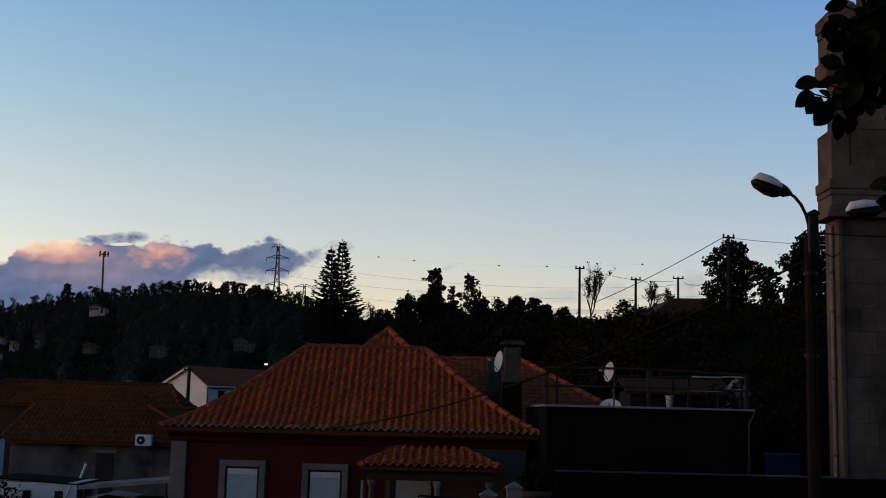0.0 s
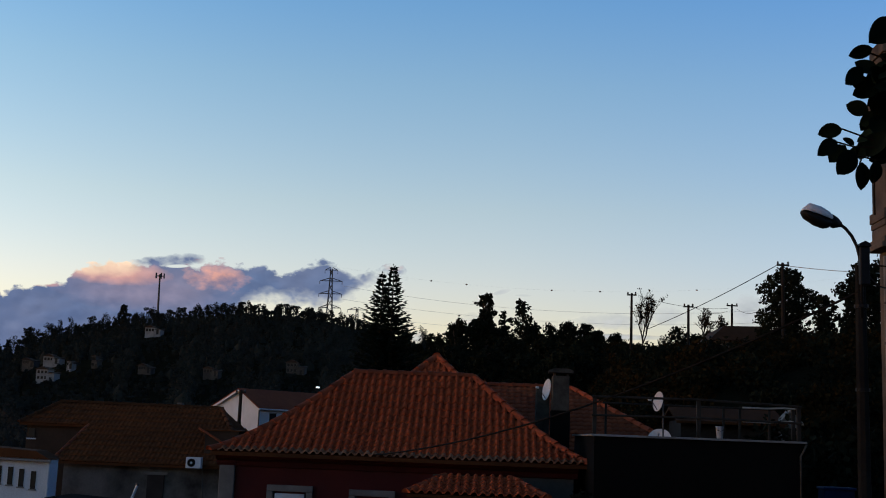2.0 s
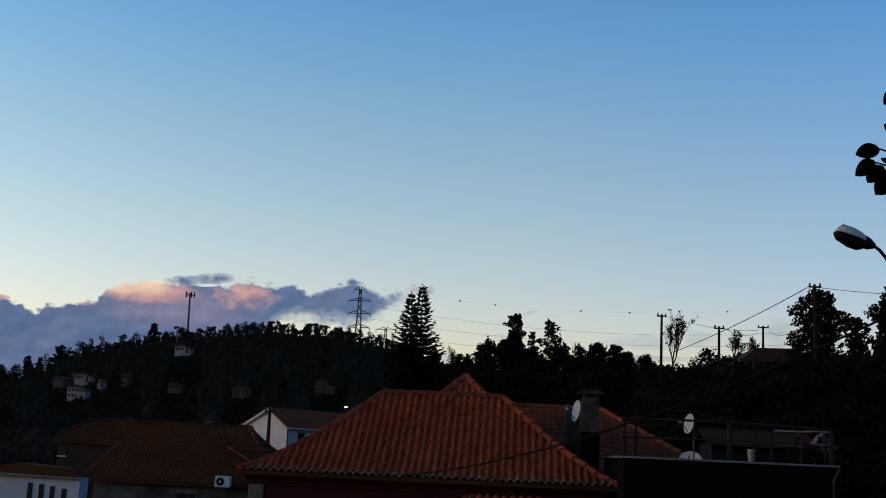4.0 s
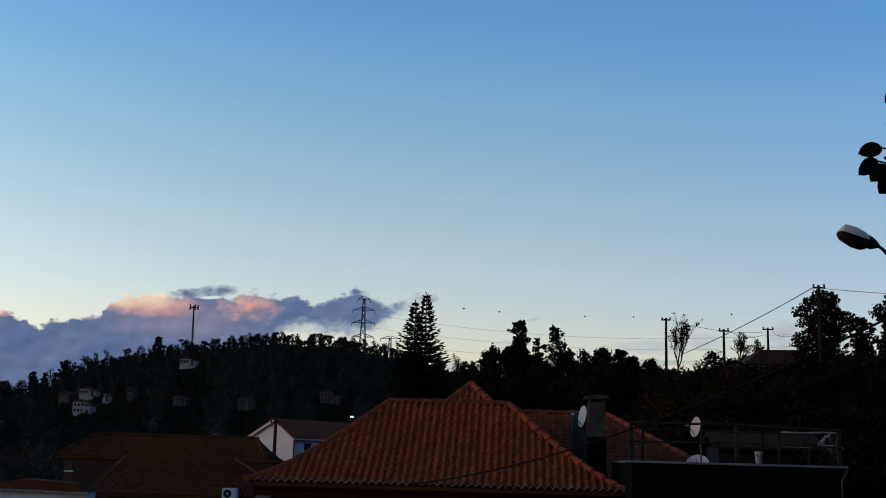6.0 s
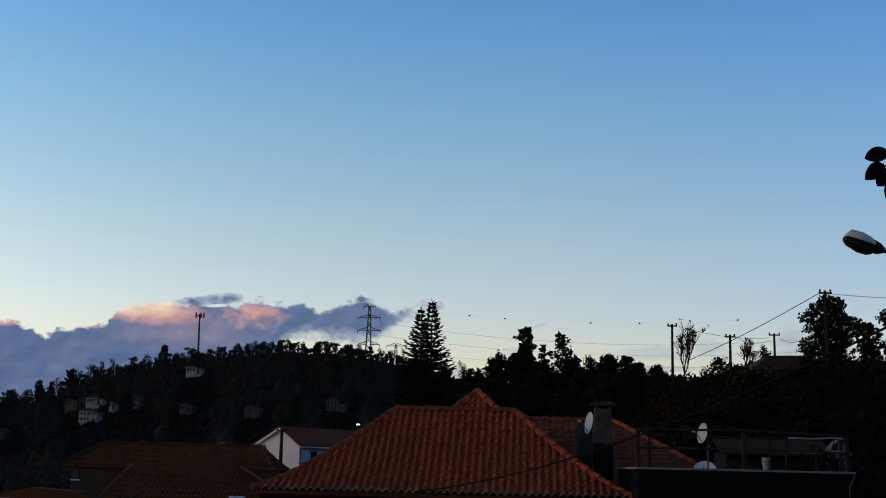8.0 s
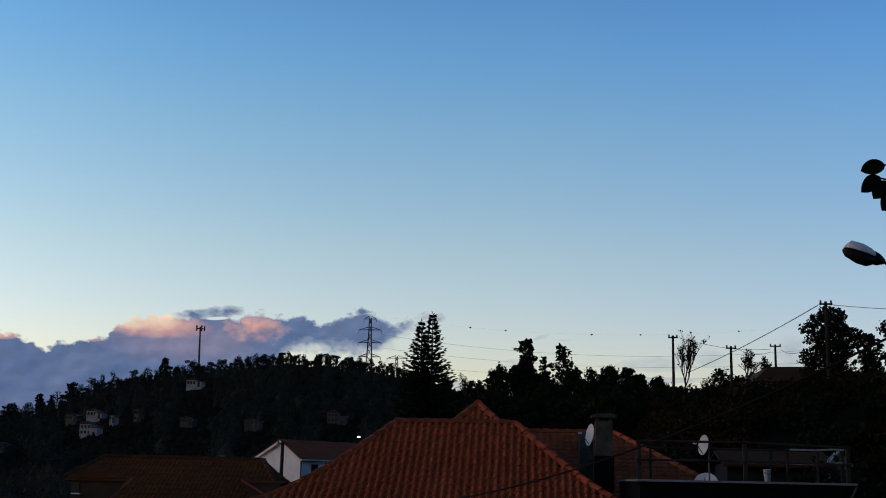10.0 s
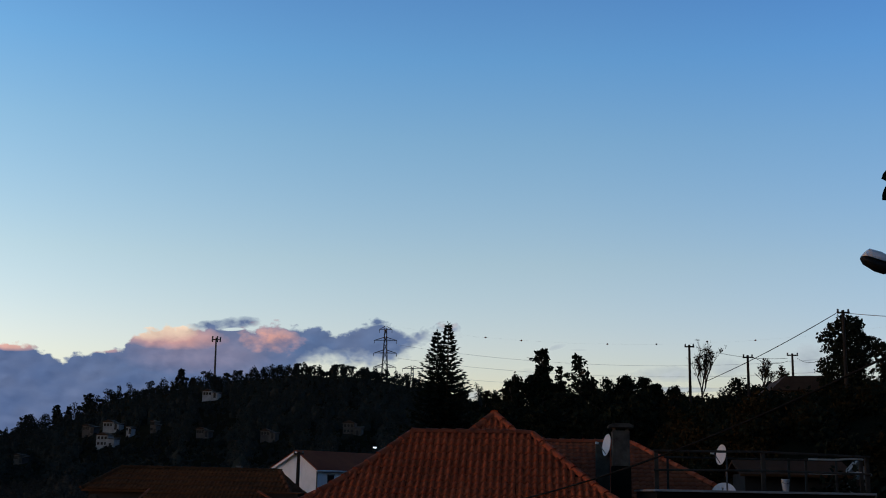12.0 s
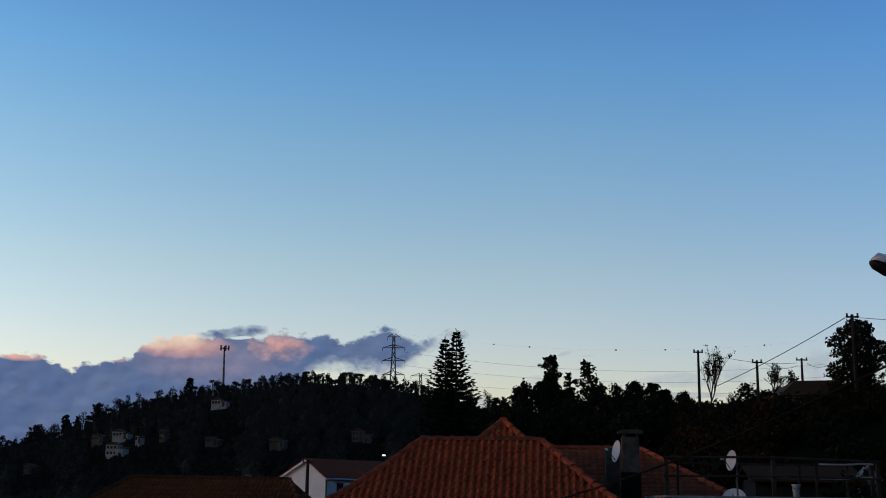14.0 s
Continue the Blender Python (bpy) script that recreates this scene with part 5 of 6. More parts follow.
def hill_house(az, el, wide, storeys, wall_mat, roof_mat, label, seed):
    """A small house of two joined volumes with its own openings, standing where its bearing meets the slope."""
    rng = random.Random(seed)
    dist = 250.0
    while dist < 690 and math.degrees(math.atan2(float(height(dist * math.sin(radians(az)), dist * math.cos(radians(az)))), dist)) < el - 0.2:
        dist += 4
    x, y = dist * math.sin(radians(az)), dist * math.cos(radians(az)) - 6
    k = dist / 560
    w, d, hh = wide * k, 7.0 * k, 2.5 * storeys * k
    zb = dist * math.tan(radians(el)) - hh * 0.55
    HILL_HOUSES.append((x, y + 6, w + 6))
    hs = thing("house", label, "house", (x, y, zb))
    main = x + w * 0.1
    part("wall", box(x - w / 2, main, y, y + d, zb - 2.0, zb + hh), wall_mat, hs)
    part("roof", prism([(x - w / 2 - 0.4, zb + hh), (main + 0.4, zb + hh), ((x - w / 2 + main) / 2, zb + hh + 0.16 * w)], "y", y - 0.4, y + d + 0.4), roof_mat, hs)
    wing_h = hh * rng.uniform(0.55, 0.75)
    part("wing", box(main + 0.01, x + w / 2, y - 1.4, y + d * 0.7, zb - 2.0, zb + wing_h), wall_mat, hs)
    part("wing_roof", prism([(y - 1.8, zb + wing_h), (y + d * 0.7, zb + wing_h), (y + d * 0.7, zb + wing_h + 0.9 * k)], "x", main + 0.02, x + w / 2 + 0.3), roof_mat, hs)
    for s_ in range(storeys):
        z = zb + (0.8 + 2.5 * s_) * k
        for q in (-0.38, -0.2, -0.02):
            part("window", box(x + q * w - 0.5 * k, x + q * w + 0.5 * k, y - 0.08, y, z, z + 1.2 * k), M_GLASSDARK, hs)
    part("doorway", box(x + w * 0.26, x + w * 0.26 + 1.1 * k, y - 1.48, y - 1.4, zb - 0.6, zb + 1.5 * k), M_GLASSDARK, hs)


for i, (az, el, wide, storeys, pale) in enumerate(((-20.75, 1.98, 9, 2, 1), (-20.6, 2.70, 8, 1, 1), (-21.6, 2.5, 6, 1, 0), (-16.4, 2.5, 6.5, 1, 0), (-13.35, 2.5, 7.5, 1, 0), (-9.42, 2.85, 9, 2, 0),
                                                   (-16.25, 4.3, 7.5, 1, 1), (-19.79, 2.52, 2.6, 1, 1), (-18.69, 2.7, 3.2, 2, 0), (-24.46, 1.1, 5, 1, 0))):
    hill_house(az, el, wide, storeys, M_FARWHITE if pale else M_FARWALL, M_CHEEK,
               ("small whitewashed house" if pale else "small grey house") + " among trees on a far hillside", 300 + i)

far_lamp = thing("street_lamp", "far street lamp already lit below a wooded hill", "street lamp", (-22.4, 149, -4.0))
part("pole", tube([(-22.4, 149, float(height(-22.4, 149)) - 0.3), (-22.4, 149, 5.2)], [0.09, 0.06], 8), M_POLE, far_lamp)
part("arm", tube([(-22.4, 149, 5.15), (-22.3, 148.9, 5.3), (-22.1, 148.8, 5.36)], 0.04, 6), M_IRON, far_lamp)
part("lantern", lathe([(0.16, -0.1), (0.24, -0.04), (0.24, 0.06), (0.1, 0.1)], (-22.1, 148.8, 5.29), 12), M_LIT, far_lamp, "glowing white lantern", True)


# woods on the far hill
def canopy(rng, x, y, z, w, h):
    """One lumpy tree crown: a closed skin pushed in and out by a few waves."""
    rings, sides = 5, 8
    a = np.linspace(0, 2 * np.pi, sides, endpoint=False)
    f = np.linspace(0.06, 0.97, rings)
    prof = np.sin(np.pi * f ** 0.8) ** 0.7
    ph = rng.uniform(0, 6.28, 4)
    lump = 1 + 0.22 * np.sin(3 * a[None] + ph[0] + 4 * f[:, None]) + 0.18 * np.sin(2 * a[None] - 7 * f[:, None] + ph[1]) + 0.10 * rng.normal(size=(rings, sides))
    r = w * prof[:, None] * lump
    v = np.stack([x + r * np.cos(a), y + r * np.sin(a), z + h * f[:, None] + 0.06 * h * np.sin(2 * a + ph[2]) + 0 * r], -1).reshape(-1, 3)
    q = [(j * sides + k, j * sides + (k + 1) % sides, j * sides + sides + (k + 1) % sides, j * sides + sides + k) for j in range(rings - 1) for k in range(sides)]
    t0 = (rings - 1) * sides
    q += [(t0, t0 + 1, t0 + 2, t0 + 3), (t0, t0 + 3, t0 + 4, t0 + 7), (t0 + 4, t0 + 5, t0 + 6, t0 + 7)]
    return v, np.array(q)


def woods(name, label, category, seed, count, near, far, az_hi, tall, material, leaves):
    rng = np.random.default_rng(seed)
    allv, allf, k, made = [], [], 0, 0
    while made < count:
        az = rng.uniform(-31, az_hi)
        dist = rng.uniform(near, far)
        x, y = dist * math.sin(radians(az)), dist * math.cos(radians(az))
        z0 = float(height(x, y))
        made += 1
        if any(abs(x - hx) < 0.45 * hw and hy - 14 < y < hy + 4 for hx, hy, hw in HILL_HOUSES):
            continue
        h = tall * (1.0 - 0.35 * max(0.0, (dist - 430) / 120)) * rng.choice([0.6, 0.85, 1.0, 1.35], p=[0.34, 0.36, 0.22, 0.08]) * rng.uniform(0.8, 1.1)
        if any(abs(x - hx * y / hy) < 0.5 * hw and hy - 150 < y < hy for hx, hy, hw in HILL_HOUSES):
            h = min(h, 1.6)      # low scrub on the plots in front of the houses
        w = h * rng.uniform(0.30, 0.46)
        v, f = canopy(rng, x, y, z0 - 0.3 * h, w * 0.62, h * 0.95)
        lv, lf = leaf_cloud(rng, [(x, y, z0 + h * 0.3, w, w, h * 0.5), (x + 0.3 * w, y, z0 + h * 0.65, w * 0.6, w * 0.6, h * 0.3)], leaves, 0.085 * tall, 1.4)
        for p, q in ((v, f), (lv, lf)):
            allv.append(p)
            allf.append(q + k)
            k += len(p)
    ob = quads(name, np.concatenate(allv), np.concatenate(allf), material, None, label, "stuff")
    ob.data.shade_smooth()
    tagged(ob, category=category)


def crest_woods():
    """The open row of pines and eucalyptus that stands up along the crest."""
    rng = np.random.default_rng(90)
    allv, allf, k = [], [], 0
    for i in range(330):
        az = -31 + 26 * (i + rng.uniform(0, 1)) / 260 if i < 260 else rng.uniform(-6, 14)
        open_row = -13.6 < az < -6.4
        dist = rng.uniform(600, 650)
        x, y = dist * math.sin(radians(az)), dist * math.cos(radians(az))
        z0 = float(height(x, y))
        h = rng.uniform(4.0, 8.6) if open_row else rng.choice([4.5, 6.5, 8.5], p=[0.4, 0.4, 0.2]) * rng.uniform(0.8, 1.15)
        w = h * rng.uniform(0.17, 0.28)
        kind = rng.choice(3, p=[0.16, 0.54, 0.30])
        if kind == 0:      # umbrella pine: a flat tuft on a bare stem
            clumps = [(x + rng.normal() * w * 0.6, y, z0 + h * rng.uniform(0.78, 0.96), w * 0.75, w * 0.75, h * 0.09) for _ in range(4)]
        elif kind == 1:    # rounded
            clumps = [(x + rng.normal() * w * 0.25, y, z0 + h * f, w * g, w * g, h * 0.16) for f, g in ((0.42, 0.6), (0.58, 0.9), (0.74, 1.0), (0.89, 0.7))]
        else:              # tall, ragged
            clumps = [(x + rng.normal() * w * 0.3, y, z0 + h * f, w * 0.6, w * 0.6, h * 0.11) for f in (0.4, 0.55, 0.7, 0.84, 0.95)]
        clumps.append((x, y, z0 + h * 0.1, w * 1.3, w * 1.3, h * (0.22 if open_row else 0.5)))
        v, f = leaf_cloud(rng, clumps, 620, 0.42, 1.4)
        tv = np.array([(x - 0.22, y, z0 - 0.5), (x + 0.22, y, z0 - 0.5), (x + 0.12, y, z0 + h * 0.9), (x - 0.12, y, z0 + h * 0.9)])
        for p, q in ((v, f), (tv, np.arange(4).reshape(1, 4))):
            allv.append(p)
            allf.append(q + k)
            k += len(p)
    ob = quads("woods", np.concatenate(allv), np.concatenate(allf), M_FARWOOD, None, "open row of dark pines along the crest of a far hill", "stuff")
    tagged(ob, category="woods")


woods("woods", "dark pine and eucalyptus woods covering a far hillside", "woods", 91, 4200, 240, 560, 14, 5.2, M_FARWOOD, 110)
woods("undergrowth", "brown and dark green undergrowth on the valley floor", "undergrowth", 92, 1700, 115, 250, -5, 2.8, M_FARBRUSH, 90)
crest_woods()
for az, dist, h, w, form, seed in ((-17.88, 690, 15, 2.8, "round", 101), (-16.3, 700, 9.5, 2.8, "round", 102), (-17.3, 700, 10, 2.4, "round", 103), (-24.6, 640, 10, 5.0, "round", 104),
                                   (-23.4, 660, 12, 2.6, "open", 105), (-22.9, 660, 8.5, 2.0, "tall", 106), (-22.0, 670, 12, 3.2, "open", 107), (-9.0, 690, 11, 2.4, "open", 108),
                                   (-8.5, 700, 10, 2.6, "open", 109), (-10.6, 700, 11, 2.2, "round", 110), (-12.4, 700, 10, 2.0, "round", 111)):
    x, y = dist * math.sin(radians(az)), dist * math.cos(radians(az))
    z0 = float(height(x, y))
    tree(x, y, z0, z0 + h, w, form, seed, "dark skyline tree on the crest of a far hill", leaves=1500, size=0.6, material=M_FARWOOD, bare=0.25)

# ---- street lamps ----
def lamp_head(parent, tip, root):
    """A flat luminaire from its tip to the root where the arm enters: milky cover above, dark bowl below."""
    tip, root = Vector(tip), Vector(root)
    d = (root - tip).normalized()
    side = d.cross(Vector((0, 0, 1))).normalized()
    up = side.cross(d)
    long = (root - tip).length
    rows = ((0.00, 0.04, 0.010, 0.02), (0.03, 0.09, 0.06, 0.04), (0.12, 0.13, 0.145, 0.09), (0.40, 0.14, 0.15, 0.14), (0.62, 0.12, 0.12, 0.14), (0.72, 0.10, 0.08, 0.11), (0.74, 0.09, 0.07, 0.10))

    def half(sign, rows, lift):
        bm = bmesh.new()
        rings = []
        for t, w, hu, hd in rows:
            c = tip + d * long * t + up * lift
            hgt = hu if sign > 0 else hd
            rings.append([bm.verts.new(c + side * w * math.cos(a) + up * sign * hgt * math.sin(a) ** 0.5) for a in (math.pi * k / 8 for k in range(9))])
        for a, b in zip(rings, rings[1:]):
            for k in range(8):
                bm.faces.new((a[k], a[k + 1], b[k + 1], b[k]))
            bm.faces.new((a[0], b[0], b[8], a[8]))
        bm.faces.new(rings[0])
        bm.faces.new(rings[-1])
        return bm
    head = part("lamp_housing", half(-1, rows, 0.0), M_IRON, parent, "dark lower bowl of the lantern", True)
    part("lamp_cover", half(1, rows, 0.006), M_LAMPTOP, head, "milky lamp cover, sky light in its pale colour", True)
    part("lamp_rim", tube([tip + d * long * t + side * s * w for s, seq in ((1, rows[1:]), (-1, rows[1:][::-1])) for t, w, _, _ in seq], 0.012, 6), M_IRON, head)
    part("lamp_neck", tube([tip + d * long * 0.70 + up * 0.01, tip + d * long * 0.86, root], [0.10, 0.085, 0.035], 10), M_IRON, head, "dark lantern neck", True)


lamp = thing("street_lamp", "street lamp with a curved arm on a weathered concrete pole", "street lamp", (5.42, 17, GROUND))
part("pole", tube([(5.42, 17, GROUND - 0.4), (5.41, 17, -0.5), (5.40, 17, 2.72)], [0.115, 0.095, 0.075], 8), M_POLE, lamp, "weathered concrete pole")
part("arm", tube([(5.40, 16.93, 1.95), (5.40, 16.93, 2.55), (5.385, 16.93, 2.80), (5.34, 16.93, 2.99), (5.27, 16.93, 3.14), (5.18, 16.93, 3.25), (5.10, 16.93, 3.31)], 0.024, 10), M_IRON, lamp, "thin curved steel arm", True)
lamp_head(lamp, (4.545, 16.93, 3.49), (5.12, 16.93, 3.30))
part("junction_box", box(5.36, 5.50, 16.84, 16.98, 2.42, 2.98, 0.02), M_IRON, lamp, "dark metal junction box")
part("box_lid", prism([(5.34, 2.982), (5.52, 2.982), (5.49, 3.03), (5.43, 3.06), (5.37, 3.03)], "y", 16.82, 17.0), M_IRON, lamp)
for z in (0.9, 2.1):
    part("pole_band", tube([(5.41, 17, z), (5.41, 17, z + 0.05)], 0.102, 10), M_IRON, lamp)

lamp_b = thing("street_lamp", "second street lamp with a pale cover near a church", "street lamp", (7.9, 18.4, GROUND))
part("pole", tube([(7.95, 18.4, GROUND - 0.4), (7.9, 18.4, 3.1)], [0.115, 0.08], 8), M_POLE, lamp_b, "weathered concrete pole")
part("arm", tube([(7.88, 18.3, 2.3), (7.87, 18.3, 2.9), (7.75, 18.3, 3.2), (7.5, 18.3, 3.38), (7.12, 18.3, 3.42)], 0.024, 10), M_IRON, lamp_b, "thin curved steel arm", True)
lamp_head(lamp_b, (6.42, 18.3, 3.30), (7.14, 18.3, 3.42))

cable = sag((5.36, 16.95, 2.33), (-2.7, 28.95, -0.50), 0.42, 30)
wire("service_cable", cable, 0.020, "black service cable slung from a lamp pole to a house")
wire("service_cable", sag((5.48, 16.95, 2.62), (9.0, 25.9, 3.9), 0.25), 0.014, "black cable from a lamp pole to a church")
wire("service_cable", sag((5.48, 16.9, 2.72), (9.5, 14.0, 2.9), 0.25), 0.012, "black cable running from a lamp pole")

# ---- church front, seen at its corner ----
church = thing("church", "weathered granite church front with stepped cornices", "church", (10.5, 26.5, GROUND))
BACK = 26.9
part("core", box(9.03, 22.0, 26.06, BACK, GROUND - 0.5, 8.92), M_GRANITE, church, "granite wall core")
part("corner_pilaster", box(8.92, 9.028, 25.99, BACK, GROUND - 0.5, 4.535, 0.02), M_GRANITE, church, "pale granite corner pilaster")
part("nave", box(16.5, 22.0, BACK + 0.002, 46, GROUND - 0.5, 6.5), M_GRANITE, church, "long side wall of the nave")


def course_block(name, x, z0, z1, label, bevel=0.02):
    """A course that runs round the corner and stands out by as much as its left end does."""
    return part(name, box(x, 22.1, 25.98 - 0.8 * max(0.0, 8.84 - x), BACK, z0 + 0.001, z1 - 0.001, bevel), M_GRANITE, church, label)


course_block("cornice", 8.64, 4.54, 4.67, "stepped granite cornice")
course_block("cornice", 8.70, 4.67, 4.80, "stepped granite cornice")
course_block("frieze", 8.76, 4.80, 5.06, "plain granite frieze")
course_block("cornice", 8.74, 5.06, 5.20, "stepped granite cornice")
course_block("cornice", 8.71, 5.20, 5.44, "stepped granite cornice")
course_block("pedestal", 8.78, 5.44, 6.59, "plain granite pedestal course")
course_block("cornice", 8.69, 7.81, 8.06, "stepped granite cornice")
course_block("cornice", 8.75, 8.06, 8.30, "stepped granite cornice")
course_block("attic", 8.84, 8.30, 8.92, "plain granite attic course")
course_block("cornice", 8.82, 8.92, 9.08, "stepped granite cornice")
course_block("cornice", 8.78, 9.08, 9.39, "stepped granite cornice")
for z0, z1, x in ((5.46, 6.0, 9.5), (6.02, 6.57, 9.2), (5.46, 6.0, 10.1), (6.02, 6.57, 9.95), (8.33, 8.9, 9.4), (8.33, 8.9, 10.1)):
    part("stone", box(x - 0.34, x + 0.24, 25.962, 26.1, z0, z1, 0.01), M_GRANITE, church)
part("parapet", box(9.15, 22.0, 26.1, 26.88, 9.392, 9.62, 0.02), M_GRANITE, church)
part("pinnacle", lathe([(0.22, 9.752), (0.22, 9.85), (0.10, 9.92), (0.10, 10.0), (0.26, 10.12), (0.29, 10.35), (0.24, 10.52), (0.11, 10.60), (0.13, 10.68), (0.09, 10.9), (0.02, 11.3)], (9.34, 26.4, -0.13), 14),
     M_GRANITE_TRIM, church, "urn-shaped granite pinnacle", True)
part("gable_scroll", prism([(9.72, 9.622), (9.76, 10.1), (9.95, 10.6), (10.35, 11.0), (11.2, 11.3), (14.5, 11.4), (14.5, 9.622)], "y", 26.2, 26.8), M_GRANITE, church, "curved granite gable shoulder")
# Added bar: its pale colour stands for side light on the pilaster.
part("lit_edge_bar", tube([(8.86, 26.3, 4.4), (8.86, 26.3, GROUND)], 0.05, 8), M_GRANITE_TRIM, church, "pale upright tube")
for z in (-0.8, 0.9, 2.4, 3.3):
    part("edge_bar_band", tube([(8.86, 26.3, z), (8.86, 26.3, z + 0.06)], 0.065, 8), M_METAL, church)

rng = random.Random(5)
z = GROUND
course = 0
while z < 8.0:
    h = 0.50 + 0.06 * rng.random()
    if any(a - 0.05 < z + h and z < b for a, b in ((4.5, 6.62), (7.78, 9.0))):
        z += 0.1
        continue
    x = 9.035 - (0.35 if course % 2 else 0.0)
    while x < 11.4:
        w = 0.62 + 0.3 * rng.random()
        a, b = max(x, 9.035), x + w
        if b - a > 0.12:
            part("stone", box(a + 0.002, b - 0.002, 26.035 - 0.006 * rng.random(), 26.2, z + 0.002, min(z + h, 8.98) - 0.002, 0.008), M_GRANITE, church)
        x += w
    z += h
    course += 1

# ---- overhanging evergreen near the camera ----
def leaf_mesh(long, wide, curl):
    vs, fs = [], []
    n = 8
    for k in range(n + 1):
        t = k / n
        w = wide * max(0.0, math.sin(math.pi * t ** 0.92)) ** 0.68 + 0.0006
        z = curl * (t - t * t) * long
        vs += [(-w / 2, t * long, z + 0.10 * w), (-w / 4, t * long, z + 0.02 * w), (0, t * long, z), (w / 4, t * long, z + 0.02 * w), (w / 2, t * long, z + 0.10 * w)]
    for k in range(n):
        fs += [(k * 5 + j, k * 5 + j + 1, k * 5 + j + 6, k * 5 + j + 5) for j in range(4)]
    return mesh_of("leaf", vs, fs, M_GLOSSLEAF, True)


LEAVES = [leaf_mesh(0.088, 0.062, 0.10), leaf_mesh(0.078, 0.042, 0.22), leaf_mesh(0.10, 0.056, -0.15)]
bush = thing("evergreen_tree", "dark glossy-leaved evergreen with overhanging twigs", "tree", (3.0, 4.1, -1.7))
part("trunk", tube([(3.0, 4.1, -2.0), (2.95, 4.1, -0.4), (2.7, 4.05, 0.7), (2.3, 3.95, 1.3)], [0.11, 0.09, 0.06, 0.035], 8), M_BARK, bush, "slim trunk", True)


def leaf_at(base, tip, roll, kind):
    base, tip = Vector(base), Vector(tip)
    d = (tip - base).normalized()
    face = Vector((0, -1, 0.15))
    face = (face - d * face.dot(d)).normalized()
    m = Matrix((d.cross(face), d, face)).transposed().to_4x4()
    s = (tip - base).length / (0.088, 0.078, 0.10)[kind]
    ob = new("leaf", LEAVES[kind])
    keep_place(ob, bush)
    ob.matrix_basis = Matrix.Translation(base) @ m @ Matrix.Rotation(radians(roll), 4, "Y") @ Matrix.Scale(s, 4)
    return ob


NEAR = (  # base and tip of the twig-end leaves, across and up, and their kind
    ((1.216, 1.099), (1.140, 1.080), 0), ((1.191, 1.055), (1.122, 0.995), 1), ((1.249, 1.041), (1.219, 1.071), 1), ((1.228, 1.046), (1.176, 0.989), 0),
    ((1.248, 1.022), (1.190, 0.942), 0), ((1.245, 1.022), (1.233, 0.950), 1), ((1.269, 0.985), (1.267, 0.895), 1), ((1.320, 0.996), (1.313, 0.924), 0),
    ((1.308, 1.080), (1.335, 1.147), 0), ((1.349, 1.100), (1.296, 1.008), 2), ((1.381, 1.464), (1.297, 1.381), 0), ((1.315, 1.369), (1.239, 1.343), 2),
    ((1.289, 1.308), (1.224, 1.243), 2), ((1.337, 1.258), (1.288, 1.206), 1))
rng = random.Random(12)
for (bx, bz), (tx, tz), kind in NEAR:
    y = 3.7 + rng.uniform(-0.03, 0.03)
    leaf_at((bx, y, bz), (tx, y + rng.uniform(-0.03, 0.03), tz), rng.uniform(-25, 25), kind)
for pts in (((1.216, 1.099), (1.307, 1.067), (1.42, 1.035)), ((1.191, 1.057), (1.252, 1.041), (1.40, 1.04)), ((1.251, 1.013), (1.335, 0.998), (1.414, 1.03), (1.60, 1.12)),
            ((1.269, 0.985), (1.278, 1.006)), ((1.308, 1.080), (1.312, 1.066)), ((1.32, 1.0), (1.313, 0.9), (1.315, 0.82)), ((1.30, 1.36), (1.45, 1.30), (1.62, 1.25)), ((1.35, 1.47), (1.5, 1.38), (1.65, 1.3))):
    part("twig", tube([(a, 3.7, b) for a, b in pts], 0.0028, 6), M_BARK, bush)
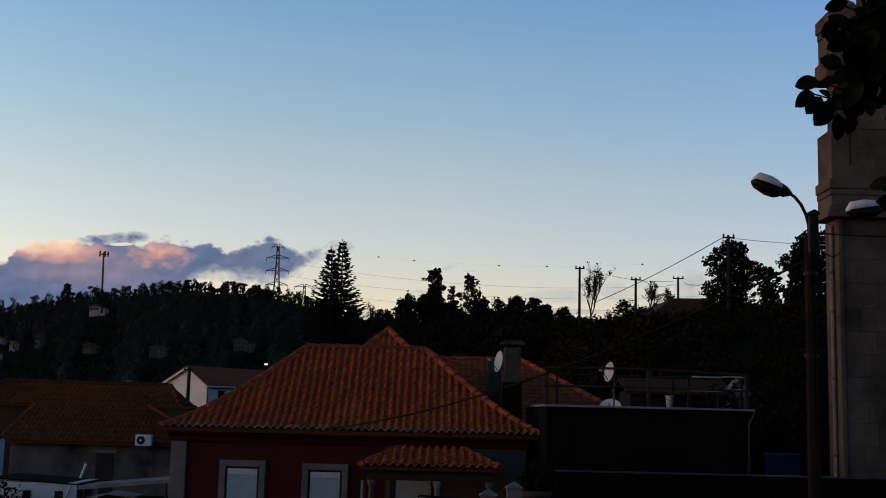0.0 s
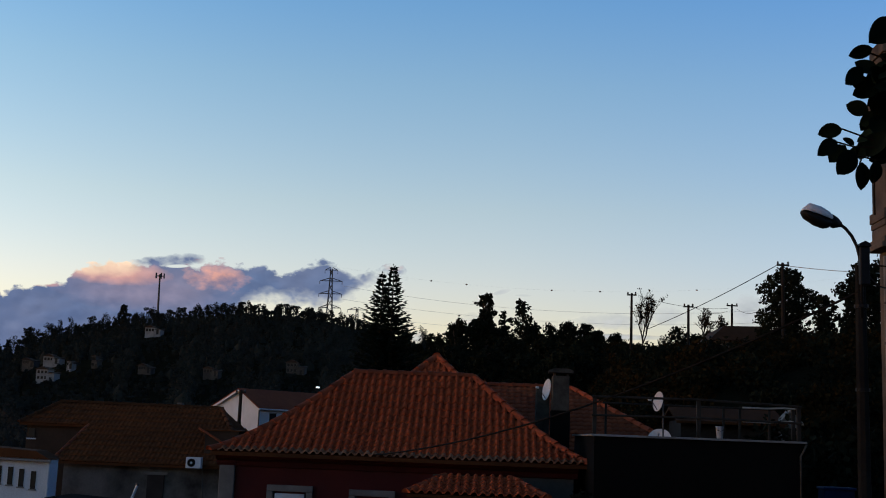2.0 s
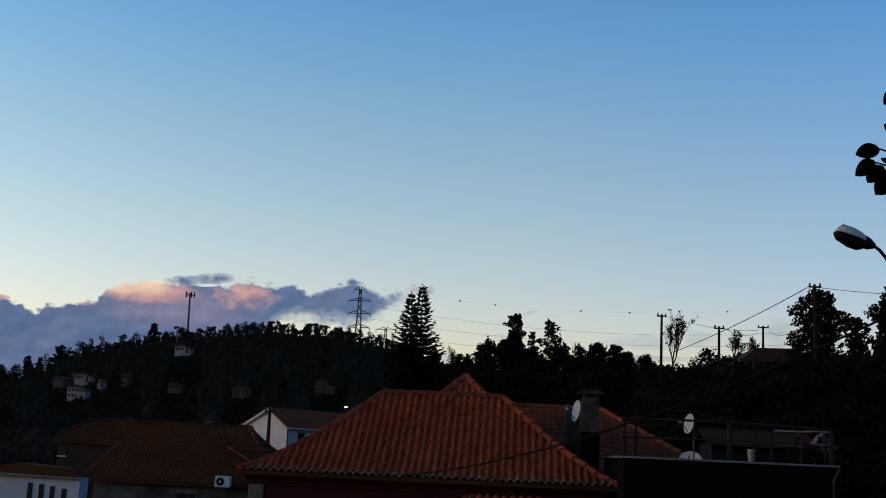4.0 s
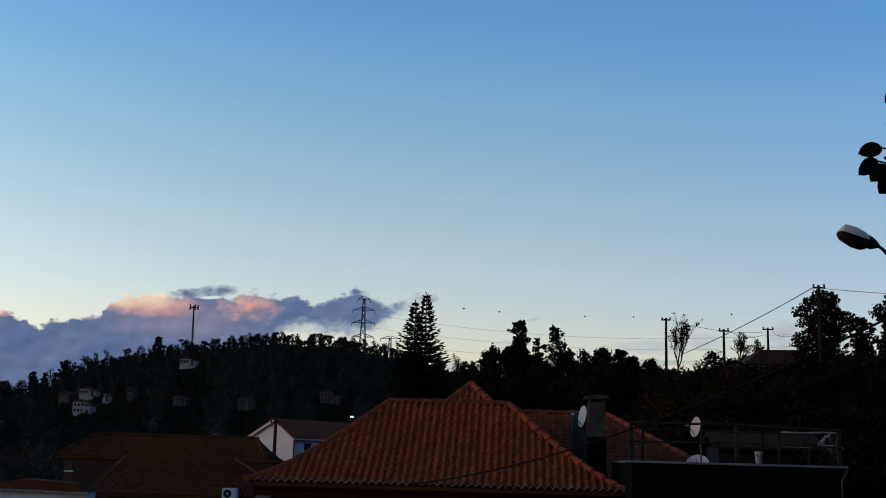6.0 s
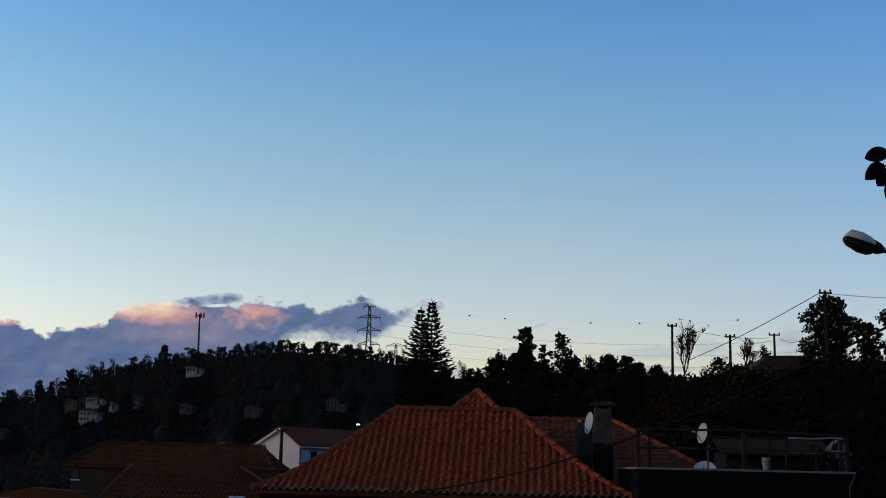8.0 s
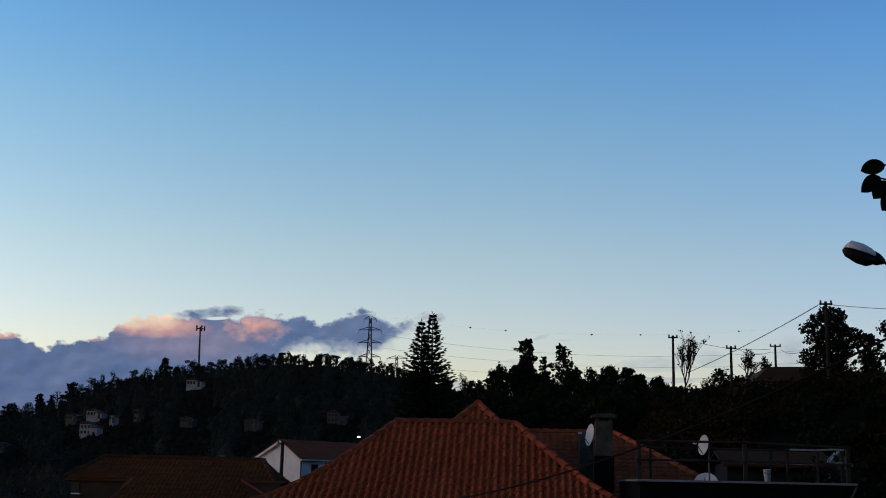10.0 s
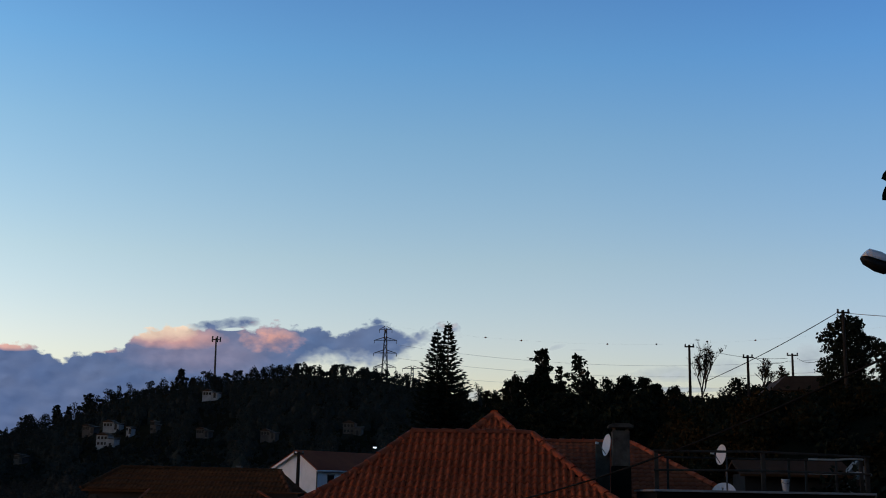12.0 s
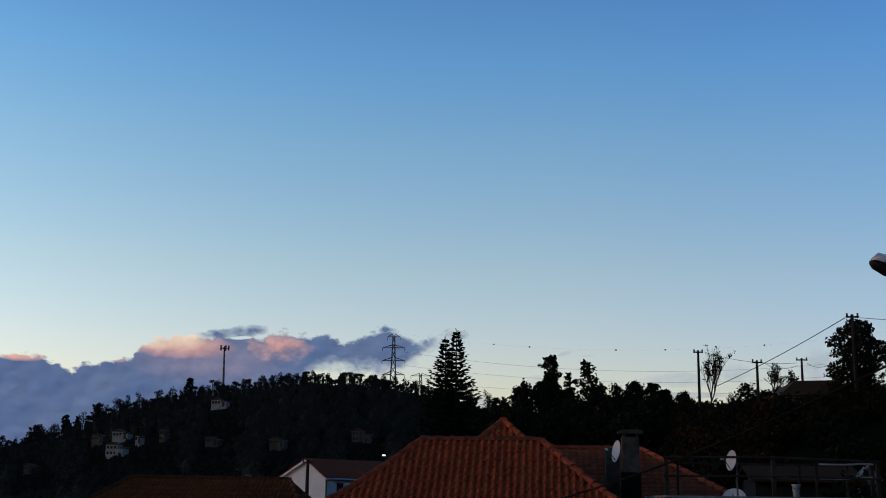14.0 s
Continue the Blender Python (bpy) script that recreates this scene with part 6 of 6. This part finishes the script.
part("limb", tube([(2.3, 3.95, 1.3), (1.9, 3.85, 1.28), (1.62, 3.72, 1.25), (1.42, 3.7, 1.12)], [0.035, 0.02, 0.010, 0.005], 7), M_BARK, bush, "thin limb", True)
part("limb", tube([(2.3, 3.95, 1.3), (1.95, 3.8, 1.42), (1.7, 3.75, 1.44), (1.56, 3.7, 1.42)], [0.035, 0.018, 0.010, 0.005], 7), M_BARK, bush, "thin limb", True)
part("limb", tube([(2.7, 4.05, 0.7), (2.2, 3.9, 0.78), (1.8, 3.8, 0.85), (1.56, 3.75, 0.82)], [0.04, 0.02, 0.010, 0.004], 7), M_BARK, bush, "thin limb", True)
FOLIAGE = ((1.46, 1.28, 0.10, 0.13, 70), (1.42, 1.14, 0.07, 0.07, 34), (1.60, 1.38, 0.14, 0.16, 80), (1.75, 1.10, 0.18, 0.30, 100), (1.64, 0.92, 0.10, 0.14, 46),
           (1.58, 0.76, 0.09, 0.08, 20), (1.50, 1.60, 0.16, 0.06, 30), (1.95, 1.35, 0.2, 0.3, 80), (2.2, 0.95, 0.3, 0.3, 60))
singles, vs, fs = 0, [], []
for cx, cz, rx, rz, n in FOLIAGE:
    for _ in range(int(n * 1.7)):
        a, r = rng.uniform(0, 6.283), math.sqrt(rng.random())
        b = Vector((cx + rx * r * math.cos(a), 3.78 + rng.uniform(-0.12, 0.18), cz + rz * r * math.sin(a)))
        d = Vector((rng.uniform(-0.9, 0.5), rng.uniform(-0.5, 0.4), rng.uniform(-1.0, 0.45))).normalized()
        if 1.35 < b.x < 1.53 and b.z > 1.44:      # a gap in the crown
            continue
        ob = leaf_at(b, b + d * rng.uniform(0.07, 0.095), rng.uniform(-50, 50), rng.randrange(3))
        singles += 1
        if singles > 270:
            k, m = len(vs), ob.matrix_basis.copy()
            vs += [m @ v.co for v in ob.data.vertices]
            fs += [tuple(k + i for i in p.vertices) for p in ob.data.polygons]
            bpy.data.objects.remove(ob)
piece("foliage", vs, fs, M_GLOSSLEAF, bush, "dense dark glossy leaves", "stuff", True)
